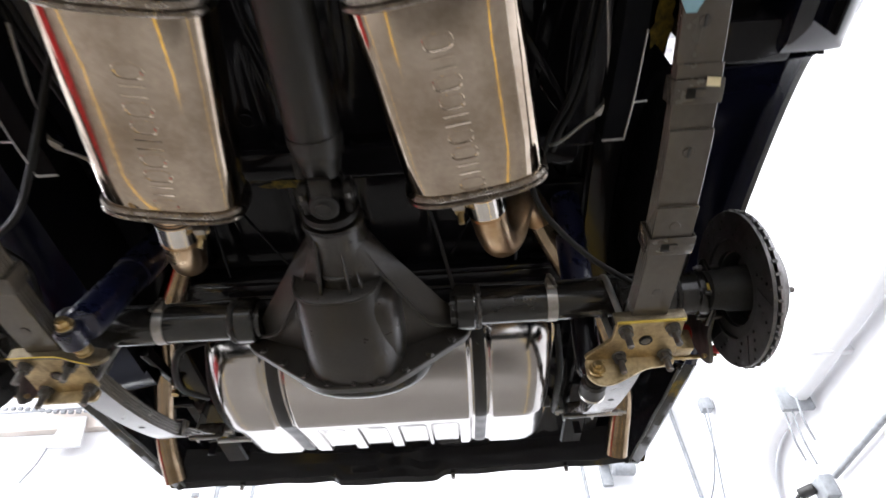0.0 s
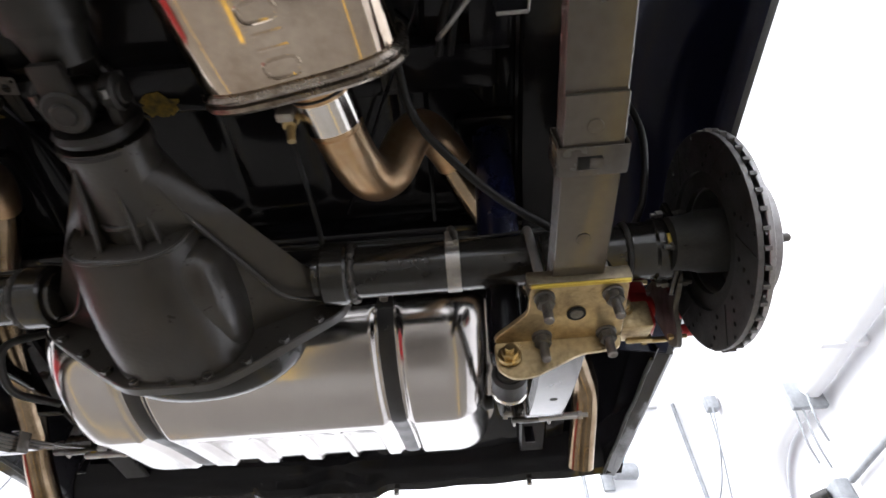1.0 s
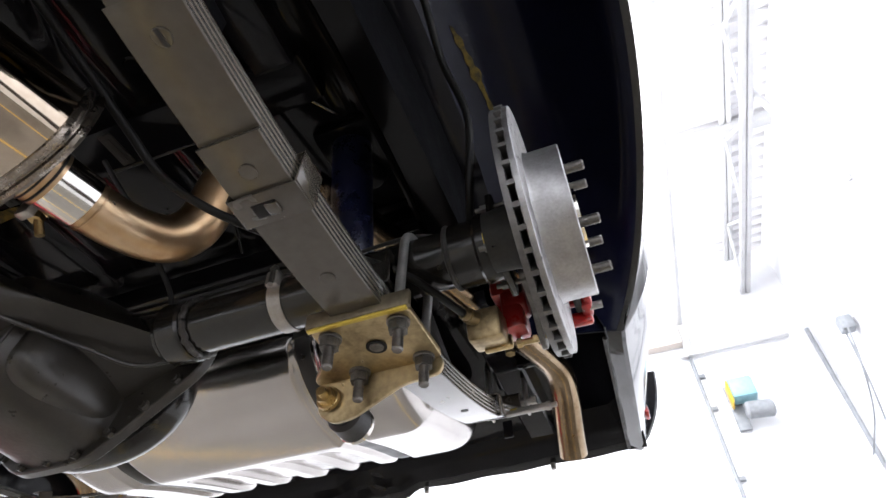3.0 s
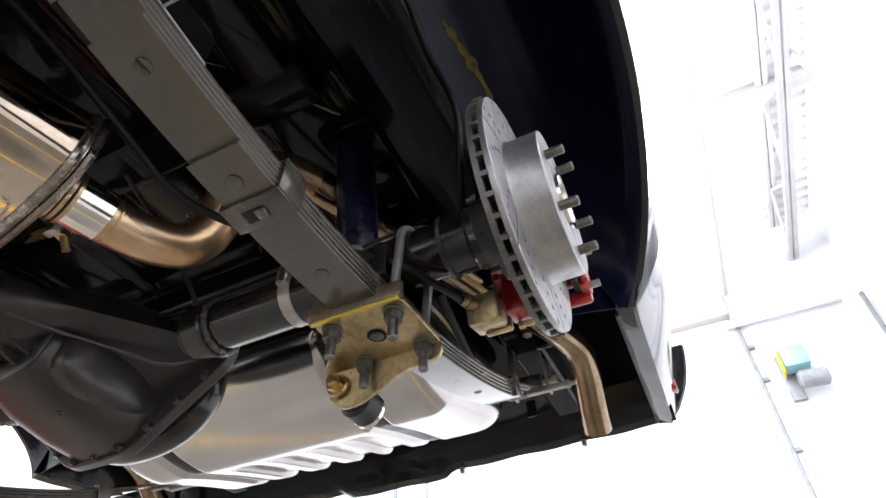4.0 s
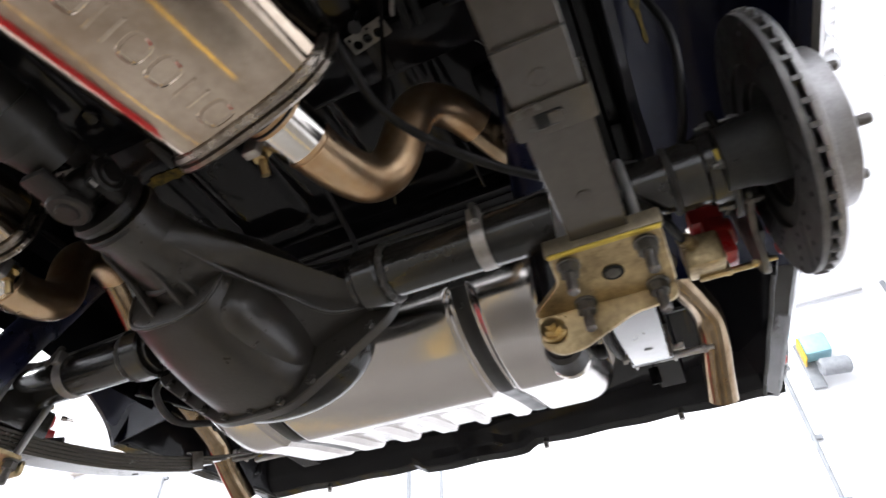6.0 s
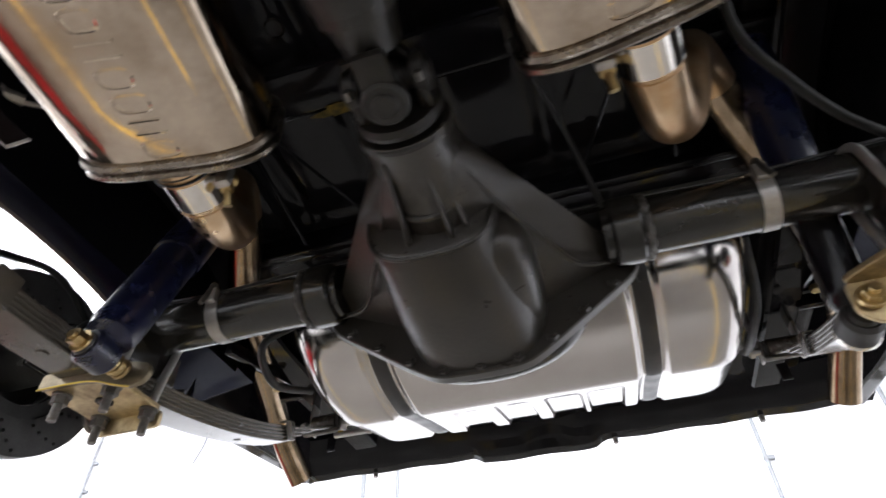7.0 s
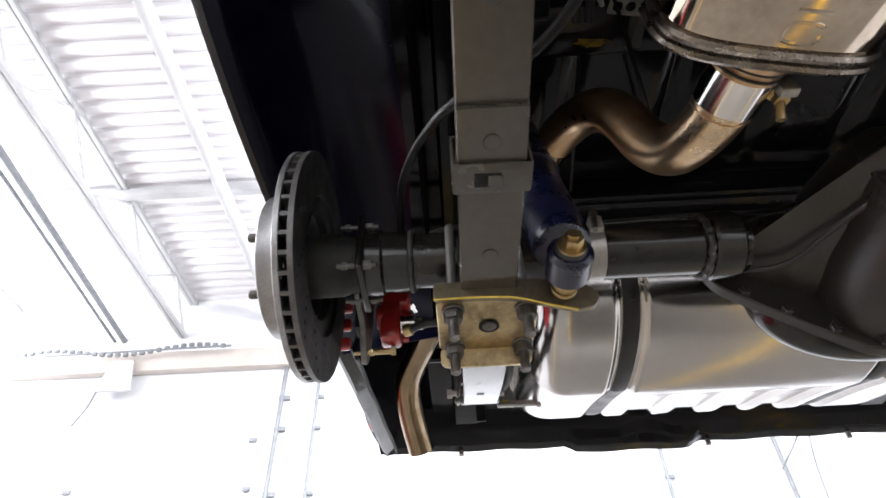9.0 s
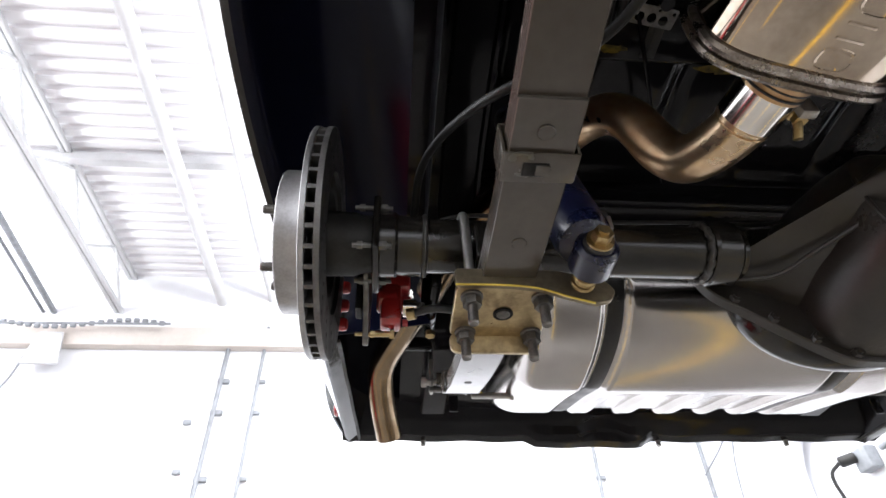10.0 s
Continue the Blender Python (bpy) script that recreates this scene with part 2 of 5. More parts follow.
def rounded(outline, r, k=4):
    """Rounds the corners of a plan outline."""
    out, n = [], len(outline)
    for i in range(n):
        p, a, b = (Vector((*outline[j % n], 0)) for j in (i, i - 1, i + 1))
        d0, d1 = (a - p), (b - p)
        l = min(r, d0.length * 0.45, d1.length * 0.45)
        s, e = p + d0.normalized() * l, p + d1.normalized() * l
        for j in range(k + 1):
            t = j / k
            q = s * (1 - t) ** 2 + p * 2 * t * (1 - t) + e * t * t
            out.append((q.x, q.y))
    return out


def superring(c, u, v, a, b, p, n=48):
    """A squarish oval round c in the plane of u and v."""
    out = []
    for k in range(n):
        t = 2 * math.pi * k / n
        ct, st = math.cos(t), math.sin(t)
        out.append(Vector(c) + Vector(u) * a * math.copysign(abs(ct) ** (2 / p), ct) + Vector(v) * b * math.copysign(abs(st) ** (2 / p), st))
    return out


def cut(bm, cutter):
    """Boolean difference of two bmeshes."""
    obs = []
    for b in (bm, cutter):
        bmesh.ops.recalc_face_normals(b, faces=b.faces)
        me = bpy.data.meshes.new("tmp")
        b.to_mesh(me)
        b.free()
        obs.append(new("tmp", me))
    mod = obs[0].modifiers.new("cut", "BOOLEAN")
    mod.operation, mod.object, mod.solver = "DIFFERENCE", obs[1], "EXACT"
    me = bpy.data.meshes.new_from_object(obs[0].evaluated_get(bpy.context.evaluated_depsgraph_get()))
    out = bmesh.new()
    out.from_mesh(me)
    for o in obs:
        d = o.data
        bpy.data.objects.remove(o)
        bpy.data.meshes.remove(d)
    bpy.data.meshes.remove(me)
    return out


def quadgrid(fn, nu, nv, thick=0.0):
    """A sheet from fn(u, v), with u and v from 0 to 1; thick gives it a second skin along its normals."""
    bm = bmesh.new()
    g = [[bm.verts.new(fn(i / nu, j / nv)) for j in range(nv + 1)] for i in range(nu + 1)]
    for i in range(nu):
        for j in range(nv):
            bm.faces.new((g[i][j], g[i + 1][j], g[i + 1][j + 1], g[i][j + 1]))
    if thick:
        bmesh.ops.recalc_face_normals(bm, faces=bm.faces)
        bmesh.ops.solidify(bm, geom=bm.faces[:], thickness=thick)
    return bm


def screw(tip, base, r, head=True):
    """Threaded stud as a ridged rod."""
    tip, base = Vector(tip), Vector(base)
    n = max(6, int((tip - base).length / 0.0022))
    pts = [base.lerp(tip, i / n) for i in range(n + 1)]
    return tube(pts, [r * (1.0 if i % 2 else 0.9) for i in range(n)] + [r * 0.8], 12)

# ---- the hall ----
X0, X1, Y0, Y1, TOP = HALL["x0"], HALL["x1"], HALL["y0"], HALL["y1"], HALL["top"]
part("floor", box(((X0 + X1) / 2, (Y0 + Y1) / 2, -0.1), (X1 - X0 + 0.4, Y1 - Y0 + 0.4, 0.2)), M["floor"], None, "tan-grey coated workshop floor", category="floor", kind="structure")
part("wall_north", box(((X0 + X1) / 2, Y1 + 0.1, TOP / 2), (X1 - X0, 0.2, TOP)), M["wall"], None, "white painted workshop wall with conduits", category="wall", kind="structure")
part("wall_south", box(((X0 + X1) / 2, Y0 - 0.1, TOP / 2), (X1 - X0, 0.2, TOP)), M["wall"], None, "white painted workshop wall", category="wall", kind="structure")
part("wall_east", box((X1 + 0.1, (Y0 + Y1) / 2, TOP / 2), (0.2, Y1 - Y0 + 0.4, TOP)), M["wall"], None, "white painted side wall with pipes", category="wall", kind="structure")
part("wall_west", box((X0 - 0.1, (Y0 + Y1) / 2, TOP / 2), (0.2, Y1 - Y0 + 0.4, TOP)), M["wall"], None, "white painted side wall", category="wall", kind="structure")


def deck():
    """Corrugated roof deck with ribs along x."""
    prof, y, k = [], Y0 - 0.1, 0
    while y < Y1 + 0.1:
        for dy, dz in ((0, 0), (0.075, 0), (0.095, 0.045), (0.135, 0.045), (0.155, 0)):
            prof.append((y + dy, TOP + dz))
        y += 0.155
    bm = bmesh.new()
    a = [bm.verts.new((X0 - 0.1, p, z)) for p, z in prof]
    b = [bm.verts.new((X1 + 0.1, p, z)) for p, z in prof]
    for i in range(len(prof) - 1):
        bm.faces.new((a[i], a[i + 1], b[i + 1], b[i]))
    bmesh.ops.remove_doubles(bm, verts=bm.verts, dist=1e-4)
    return bm


part("ceiling", join(deck(), box(((X0 + X1) / 2, (Y0 + Y1) / 2, TOP + 0.2), (X1 - X0 + 0.4, Y1 - Y0 + 0.4, 0.2))), M["deck"], None, "white corrugated steel roof deck", sharp=20, category="ceiling", kind="structure")
part("wall_beam", box((-3.72, Y1 - 0.06, 5.30), (10.56, 0.12, 0.26), 0.01), M["beam"], None, "cream painted steel beam along the wall top", category="beam", kind="structure")


def joist(x, y0, y1, z0, z1, step=0.62):
    ob = thing("roof_joist", (x, (y0 + y1) / 2, z0), "white open-web steel roof joist under the deck", "joist", "roof joists")
    for z in (z0, z1):
        for dx in (-0.03, 0.03):
            part("chord", box((x + dx, (y0 + y1) / 2, z), (0.045, y1 - y0, 0.05), 0.004), M["truss"], ob)
    n = int((y1 - y0) / step)
    for i in range(n):
        a, b = y0 + (y1 - y0) * i / n, y0 + (y1 - y0) * (i + 1) / n
        part("web_bar", cyl((x, a, z0 if i % 2 else z1), (x, b, z1 if i % 2 else z0), 0.018, 8), M["truss"], ob)
    return ob


for jx in (-6.6, -4.15, 2.44):
    joist(jx, Y0, Y1, TOP - 0.58, TOP - 0.05)
for py, pz in ((1.2, TOP - 0.1), (3.6, TOP - 0.1)):
    part("purlin", box(((X0 + X1) / 2, py, pz), (X1 - X0, 0.09, 0.12), 0.006), M["truss"], None, "white steel purlin across the roof", category="purlin", group="purlins", kind="structure")


def pipe_run(name, pts, r, label, category, material, clamps=()):
    ob = thing(name, pts[0], label, category)
    part("pipe", tube(pts, r, 12), material, ob)
    for c in clamps:
        part("clamp", box(c, (r * 5.0, 0.05, r * 2.0), 0.004), material, ob)
    return ob


# pipes under the roof that run towards the far wall
pipe_run("sprinkler_pipe", [(-2.80, Y0, 5.9), (-2.92, Y1, 5.9)], 0.07, "white sprinkler pipe under the roof deck", "pipe", M["truss"])
pipe_run("supply_pipe", [(-2.2, Y0, 5.95), (-2.3, Y1, 5.95)], 0.045, "white supply pipe under the roof deck", "pipe", M["truss"])
pipe_run("strut_rail", [(-4.45, 0.5, 5.7), (-4.93, Y1 + 0.01, 5.7)], 0.035, "galvanised strut rail running to the wall", "rail", M["conduit"])
pipe_run("strut_rail", [(-4.58, 0.5, 5.7), (-5.06, Y1 + 0.01, 5.7)], 0.02, "thin galvanised strut rail running to the wall", "rail", M["conduit"])
pipe_run("supply_pipe", [(1.98, Y0, 5.75), (1.60, Y1 - 0.1, 5.45), (1.59, Y1 - 0.06, 5.0)], 0.045, "white supply pipe under the roof deck", "pipe", M["truss"])

# conduits on the far wall
for cx, z0, z1, r in ((-2.69, 0.2, 5.3, 0.026), (-2.265, 0.2, 5.5, 0.020), (1.584, 0.2, 5.2, 0.020), (-6.86, 0.2, 5.2, 0.02)):
    pipe_run("wall_conduit", [(cx, Y1 - 0.04, z0), (cx, Y1 - 0.04, z1)], r, "galvanised conduit clamped to the white wall", "conduit", M["conduit"],
             [(cx + 0.03, Y1 - 0.02, z) for z in (3.05, 3.62, 4.36, 4.75)])
part("wall_bracket", box((2.05, Y1 - 0.05, 5.02), (1.15, 0.05, 0.025), 0.008), M["truss"], None, "galvanised strut channel on the far wall", category="bracket")
for k, (bx, bz) in enumerate(((-2.92, 3.70), (-2.95, 4.25), (-4.9, 3.75), (-5.6, 3.2), (-1.5, 3.3))):
    part("wall_anchor", join(box((bx, Y1 - 0.015, bz), (0.09, 0.03, 0.05), 0.006), box((bx, Y1 - 0.03, bz - 0.02), (0.04, 0.03, 0.03), 0.006)), M["conduit"], None, "small galvanised anchor bolted to the wall", category="anchor", group="wall anchors")


def bracket(x, z):
    ob = thing("door_opener_bracket", (x, Y1 - 0.15, z), "galvanised door-opener bracket with hanging chain on the beam", "bracket")
    part("gusset", slab([(x - 0.22, 0), (x + 0.22, 0), (x + 0.13, 0.42), (x - 0.13, 0.42)], 0, 0.03, 0.0,
                        Matrix.Translation((0, Y1 - 0.16, z - 0.42)) @ Matrix.Rotation(radians(90), 4, "X")), M["truss"], ob)
    for k in range(27):
        cx = x - 1.35 + k * 0.1
        part("chain_link", box((cx, Y1 - 0.26, z + 0.08 + 0.05 * math.sin(k * 0.35)), (0.062, 0.045, 0.05), 0.012), M["conduit"], ob)
    part("chain_rail", cyl((x - 1.4, Y1 - 0.26, z + 0.06), (x + 1.35, Y1 - 0.26, z + 0.09), 0.014, 8), M["conduit"], ob)
    part("drop_cord", tube(catmull([(x - 0.18, Y1 - 0.18, z - 0.3), (x - 0.22, Y1 - 0.18, z - 0.6), (x - 0.32, Y1 - 0.18, z - 0.85)]), 0.012, 8), M["conduit"], ob)
    return ob


bracket(-4.72, 5.29)


def wall_unit(x, z):
    ob = thing("air_unit", (x, Y1 - 0.2, z - 0.3), "pale-blue air unit with a grey motor on the wall", "machine")
    part("case", box((x + 0.03, Y1 - 0.16, z), (0.24, 0.20, 0.22), 0.03), M["light"], ob)
    part("motor", cyl((x - 0.02, Y1 - 0.2, z - 0.24), (x + 0.24, Y1 - 0.18, z - 0.25), 0.085, 20, 0.02), M["conduit"], ob, "grey electric motor")
    part("yellow_edge", box((x - 0.10, Y1 - 0.16, z - 0.03), (0.018, 0.18, 0.24), 0.006), M["line"], ob)
    part("backing_plate", box((x - 0.06, Y1 - 0.03, z - 0.12), (0.12, 0.05, 0.50), 0.006), M["conduit"], ob)
    return ob


wall_unit(1.90, 4.44)

# side wall: a white duct bent down, hangers, sockets and cords
pipe_run("side_duct", catmull([(X1 - 0.1, -4, 3.44), (X1 - 0.1, 1.5, 3.46), (X1 - 0.1, 3.2, 3.50), (X1 - 0.1, 3.75, 3.46), (X1 - 0.1, 4.05, 3.2), (X1 - 0.1, 4.12, 2.6), (X1 - 0.1, 4.12, 0.1)], 6), 0.075, "white duct bent down the side wall", "duct", M["wall"], [(X1 - 0.1, -1.5, 3.455), (X1 - 0.1, 0.4, 3.46), (X1 - 0.1, 2.4, 3.48)])
pipe_run("corner_conduit", [(X1 - 0.05, Y1 - 0.12, 0.2), (X1 - 0.05, Y1 - 0.12, 5.0)], 0.022, "galvanised conduit in the wall corner", "conduit", M["conduit"])
pipe_run("knee_brace", [(2.5, 2.9, 5.78), (X1 - 0.02, 3.2, 4.75)], 0.03, "white steel knee brace from joist to wall", "brace", M["truss"])
ob = thing("duct_hanger", (X1 - 0.2, 3.0, 3.2), "galvanised duct hanger with hanging hooks on the side wall", "hanger")
part("strap", box((X1 - 0.15, 3.02, 3.46), (0.24, 0.05, 0.20), 0.01), M["conduit"], ob)
for dy, ln in ((-0.10, 0.30), (0.02, 0.42), (0.12, 0.34)):
    part("hook", tube(catmull([(X1 - 0.20, 3.0 + dy, 3.40), (X1 - 0.22, 3.02 + dy, 3.40 - ln * 0.6), (X1 - 0.18, 3.08 + dy, 3.40 - ln)]), 0.008, 8), M["conduit"], ob)
ob = thing("cord_reel", (X1 - 0.15, 4.56, 4.1), "small grey cord drop box with hanging cords", "cord box")
part("case", box((X1 - 0.08, 4.56, 4.36), (0.12, 0.12, 0.14), 0.02), M["conduit"], ob)
part("cord", tube(catmull([(X1 - 0.1, 4.50, 4.3), (X1 - 0.12, 4.62, 4.0), (X1 - 0.1, 5.0, 3.75), (X1 - 0.1, 5.55, 3.60)]), 0.009, 8), M["conduit"], ob)
part("cord", tube(catmull([(X1 - 0.1, 4.60, 4.3), (X1 - 0.1, 4.72, 3.9), (X1 - 0.1, 4.95, 3.4), (X1 - 0.1, 5.05, 2.6)]), 0.010, 8), M["conduit"], ob)
ob = thing("socket_box", (X1 - 0.1, 3.36, 2.8), "grey-blue socket box with a black plug on the side wall", "socket")
part("case", box((X1 - 0.05, 3.36, 2.92), (0.1, 0.16, 0.16), 0.015), M["conduit"], ob)
part("plug", cyl((X1 - 0.1, 3.40, 2.95), (X1 - 0.2, 3.46, 2.93), 0.04, 14, 0.008), M["rubber"], ob)
part("plug_cable", tube(catmull([(X1 - 0.2, 3.46, 2.93), (X1 - 0.24, 3.54, 2.85), (X1 - 0.18, 3.56, 2.6), (X1 - 0.1, 3.55, 2.2)]), 0.014, 8), M["rubber"], ob)
pipe_run("side_conduit", [(X1 - 0.04, -3, 2.98), (X1 - 0.04, 3.2, 2.94)], 0.022, "galvanised conduit along the side wall", "conduit", M["conduit"])

# yellow bay lines and red cabinets on the floor, mirrored in the polished metal
for lx, ly, ln in ((-2.2, -1.0, 11.0), (-0.55, -2.6, 6.6), (1.12, -1.0, 11.0)):
    part("floor_line", box((lx, ly, 0.004), (0.06, ln, 0.008)), M["line"], None, "yellow painted bay line on the floor", category="floor line", group="floor lines", kind="structure")
ob = thing("tool_cabinet", (-4.1, 0.2, 0), "red steel tool cabinets in a row", "cabinet")
part("case", box((-4.1, 0.2, 0.59), (0.7, 3.2, 1.10), 0.02), M["redpaint"], ob)
part("plinth", box((-4.1, 0.2, 0.03), (0.6, 3.1, 0.06)), M["rubber"], ob)
for i in range(4):
    for j in range(4):
        part("drawer", box((-3.743, -1.0 + i * 0.8, 0.16 + j * 0.22), (0.02, 0.76, 0.2), 0.006), M["redpaint"], ob)

# ---- rear axle ----
UPRIGHT = Matrix.Rotation(radians(90), 4, "X")
AY, AZ = 0.02, 1.916
axle = thing("rear_axle", (0, AY, AZ - 0.15), "satin black painted solid rear axle with cast differential", "axle")
for s in (-1, 1):
    part("axle_tube", cyl((s * 0.19, AY, AZ), (s * 0.672, AY, AZ), 0.0381, 40), M["axle"], axle)
    part("tube_collar", lathe_x([(s * 0.200, 0.044), (s * 0.204, 0.047), (s * 0.236, 0.047), (s * 0.240, 0.044), (s * 0.240, 0.03), (s * 0.2, 0.03)], AY, AZ, 40), M["axle"], axle)
    ring = []
    for k in range(48):
        a = 2 * math.pi * k / 48
        rr = 0.0405 + 0.0012 * math.sin(k * 2.6)
        ring.append((s * (0.246 + 0.0012 * math.sin(k * 1.9)), AY + rr * math.cos(a), AZ + rr * math.sin(a)))
    part("weld_bead", tube(ring + ring[:1], 0.0052, 8, False), M["weld"], axle)
    part("bearing_end", lathe_x([(s * 0.640, 0.0385), (s * 0.644, 0.0425), (s * 0.676, 0.0425), (s * 0.680, 0.046), (s * 0.700, 0.046), (s * 0.700, 0.02), (s * 0.64, 0.02)], AY, AZ, 40), M["axle"], axle)
    ring = [(s * (0.640), AY + 0.0405 * math.cos(a), AZ + 0.0405 * math.sin(a)) for a in (2 * math.pi * k / 40 for k in range(41))]
    part("weld_bead", tube(ring, 0.004, 8, False), M["weld"], axle)
    part("end_flange", box((s * 0.705, AY, AZ), (0.01, 0.10, 0.095), 0.003), M["axle"], axle)
    for dy in (-0.037, 0.037):
        for dz in (-0.034, 0.034):
            part("flange_bolt", join(hexnut((s * 0.700, AY + dy, AZ + dz), (s * 0.691, AY + dy, AZ + dz), 0.0065), cyl((s * 0.735, AY + dy, AZ + dz), (s * 0.684, AY + dy, AZ + dz), 0.0036, 10), hexnut((s * 0.722, AY + dy, AZ + dz), (s * 0.729, AY + dy, AZ + dz), 0.0060)), M["steel"], axle, "grey steel bolt")
    if s > 0:
        part("paint_mark", box((0.694, AY - 0.0405, AZ - 0.022), (0.007, 0.004, 0.016), 0.001, Matrix.Rotation(radians(28), 4, "X")), M["lip"], axle, "yellow inspection mark")
    # spring perch between tube and spring
    part("spring_perch", join(box((s * 0.545, AY, AZ - 0.052), (0.066, 0.13, 0.036), 0.004), box((s * 0.575, AY, AZ - 0.042), (0.006, 0.13, 0.05), 0.002), box((s * 0.515, AY, AZ - 0.042), (0.006, 0.13, 0.05), 0.002)), M["axle"], axle)


def interp(s, keys):
    for (a, va), (b, vb) in zip(keys, keys[1:]):
        if s <= b:
            t = (s - a) / (b - a)
            t = t * t * (3 - 2 * t)
            return va + (vb - va) * t
    return keys[-1][1]


PY0, PY1 = -0.215, 0.062


def housing():
    rings = []
    for i in range(29):
        s = i / 28
        y = PY0 + (PY1 - PY0) * s
        w = 0.046 + 0.176 * s ** 0.96
        dn = interp(s, [(0, 0.045), (0.35, 0.056), (0.7, 0.076), (1, 0.098)])
        up = interp(s, [(0, 0.050), (0.35, 0.055), (0.7, 0.075), (1, 0.10)])
        p = interp(s, [(0, 2.0), (0.18, 1.5), (0.42, 1.06), (1, 1.0)])
        zc = interp(s, [(0, AZ - 0.012), (1, AZ - 0.006)])
        ring = []
        for k in range(64):
            t = 2 * math.pi * k / 64
            ct, st = math.cos(t), math.sin(t)
            ring.append(Vector((w * math.copysign(abs(ct) ** (2 / p), ct), y, zc + (up if st > 0 else dn) * math.copysign(abs(st) ** (2 / p), st))))
        rings.append(ring)
    return loft(rings)


def blob(c, r, p, n=40, m=22):
    rings = []
    for i in range(1, m):
        f = math.pi * i / m
        cf, sf = math.cos(f), math.sin(f)
        yy = -math.copysign(abs(cf) ** (2 / p[1]), cf)
        k = sf ** (2 / p[1])
        rings.append(superring((c[0], c[1] + r[1] * yy, c[2]), (1, 0, 0), (0, 0, 1), r[0] * k, r[2] * k, p[0], n))
    return loft(rings)


carrier = part("differential_carrier", housing(), M["cast"], axle, sharp=40)
def gear_cup():
    """Cup-shaped bulge over the ring gear, open to a flat front rim."""
    keys = [(-0.122, 0.074, 1.826, -0.013), (-0.119, 0.079, 1.820, -0.013), (-0.105, 0.081, 1.814, -0.012), (-0.06, 0.089, 1.794, -0.006), (0.0, 0.097, 1.780, -0.002), (0.062, 0.100, 1.772, 0.0)]
    zc = AZ - 0.015
    return [superring((x, y, zc), (1, 0, 0), (0, 0, 1), w, zc - zb, 3.0, 64) for y, w, zb, x in keys]


cup = gear_cup()
part("gear_bulge", loft(cup), M["cast"], carrier, sharp=50)
part("bulge_lip", tube([p + Vector((0, -0.001, 0)) for p in cup[1][30:] + cup[1][:3]], 0.0028, 8), M["cast"], carrier)
part("bulge_shoulder", blob((0.064, -0.006, AZ - 0.056), (0.037, 0.098, 0.052), (2.8, 2.8)), M["cast"], carrier, sharp=50)
part("pinion_snout", moved(lathe_x([(0.0, 0.015), (0.0, 0.046), (0.010, 0.047), (0.018, 0.044), (0.10, 0.051), (0.135, 0.055), (0.135, 0.015)], 0, 0, 44), Matrix.Translation((0, -0.246, AZ - 0.012)) @ Matrix.Scale(1.16, 4, Vector((1, 0, 0))) @ Matrix.Rotation(radians(90), 4, "Z")), M["cast"], carrier)
part("pinion_collar", tube([(0.0445 * math.cos(a) - 0.004, -0.147, AZ - 0.012 + 0.053 * math.sin(a)) for a in (math.pi * (1.12 + 0.76 * k / 20) for k in range(21))], 0.0045, 8), M["cast"], carrier)
SIDE = Matrix(((0, 0, 1, 0), (1, 0, 0, 0), (0, 1, 0, 0), (0, 0, 0, 1)))      # plan (y, z) stood upright, thickness along x
for rx, lean, tip in ((-0.043, 3, 0.0), (0.024, -4, -0.002), (0.056, -10, 0.010)):
    fin = slab(rounded([(-0.226, -0.050 + tip), (-0.172, -0.062 + tip), (-0.117, -0.081 + tip), (-0.112, -0.030), (-0.226, -0.030)], 0.012), -0.0026, 0.0026, 0.0016,
               Matrix.Translation((rx, 0, AZ)) @ Matrix.Rotation(radians(lean), 4, "Z") @ SIDE)
    part("casting_rib", fin, M["cast"], carrier)
for s in (-1, 1):
    # crease along the web
    part("web_crease", tube(catmull([(s * 0.040, -0.205, AZ - 0.036), (s * 0.072, -0.125, AZ - 0.038), (s * 0.118, -0.040, AZ - 0.041), (s * 0.152, 0.014, AZ - 0.043), (s * 0.214, 0.050, AZ - 0.022)]), 0.0034, 8), M["cast"], carrier)


def flange_outline(g):
    half = [(0.0, -0.147), (0.062, -0.145), (0.100, -0.122), (0.222, -0.036), (0.236, 0.0), (0.215, 0.040), (0.11, 0.098), (0.0, 0.105)]
    pts = half + [(-x, z) for x, z in half[-2:0:-1]]
    return rounded([(x * g, z * g) for x, z in pts], 0.03, 5)


part("cover_flange", slab(flange_outline(1.0), 0, 0.018, 0.002, Matrix.Translation((0, 0.078, AZ - 0.004)) @ UPRIGHT), M["cast"], axle)
part("rear_cover", blob((0, 0.128, AZ - 0.015), (0.155, 0.052, 0.108), (2.2, 2.2)), M["axle"], axle)
BOLTS = [(0.0, -0.136), (0.05, -0.134), (0.098, -0.112), (0.145, -0.079), (0.19, -0.046), (0.12, 0.08), (0.04, 0.094)]
for x, z in [*BOLTS, *[(-x, z) for x, z in BOLTS if x]]:
    part("cover_bolt", join(hexnut((x, 0.060, AZ - 0.004 + z), (x, 0.053, AZ - 0.004 + z), 0.0082), cyl((x, 0.054, AZ - 0.004 + z), (x, 0.050, AZ - 0.004 + z), 0.0048, 10)), M["cast"], axle)

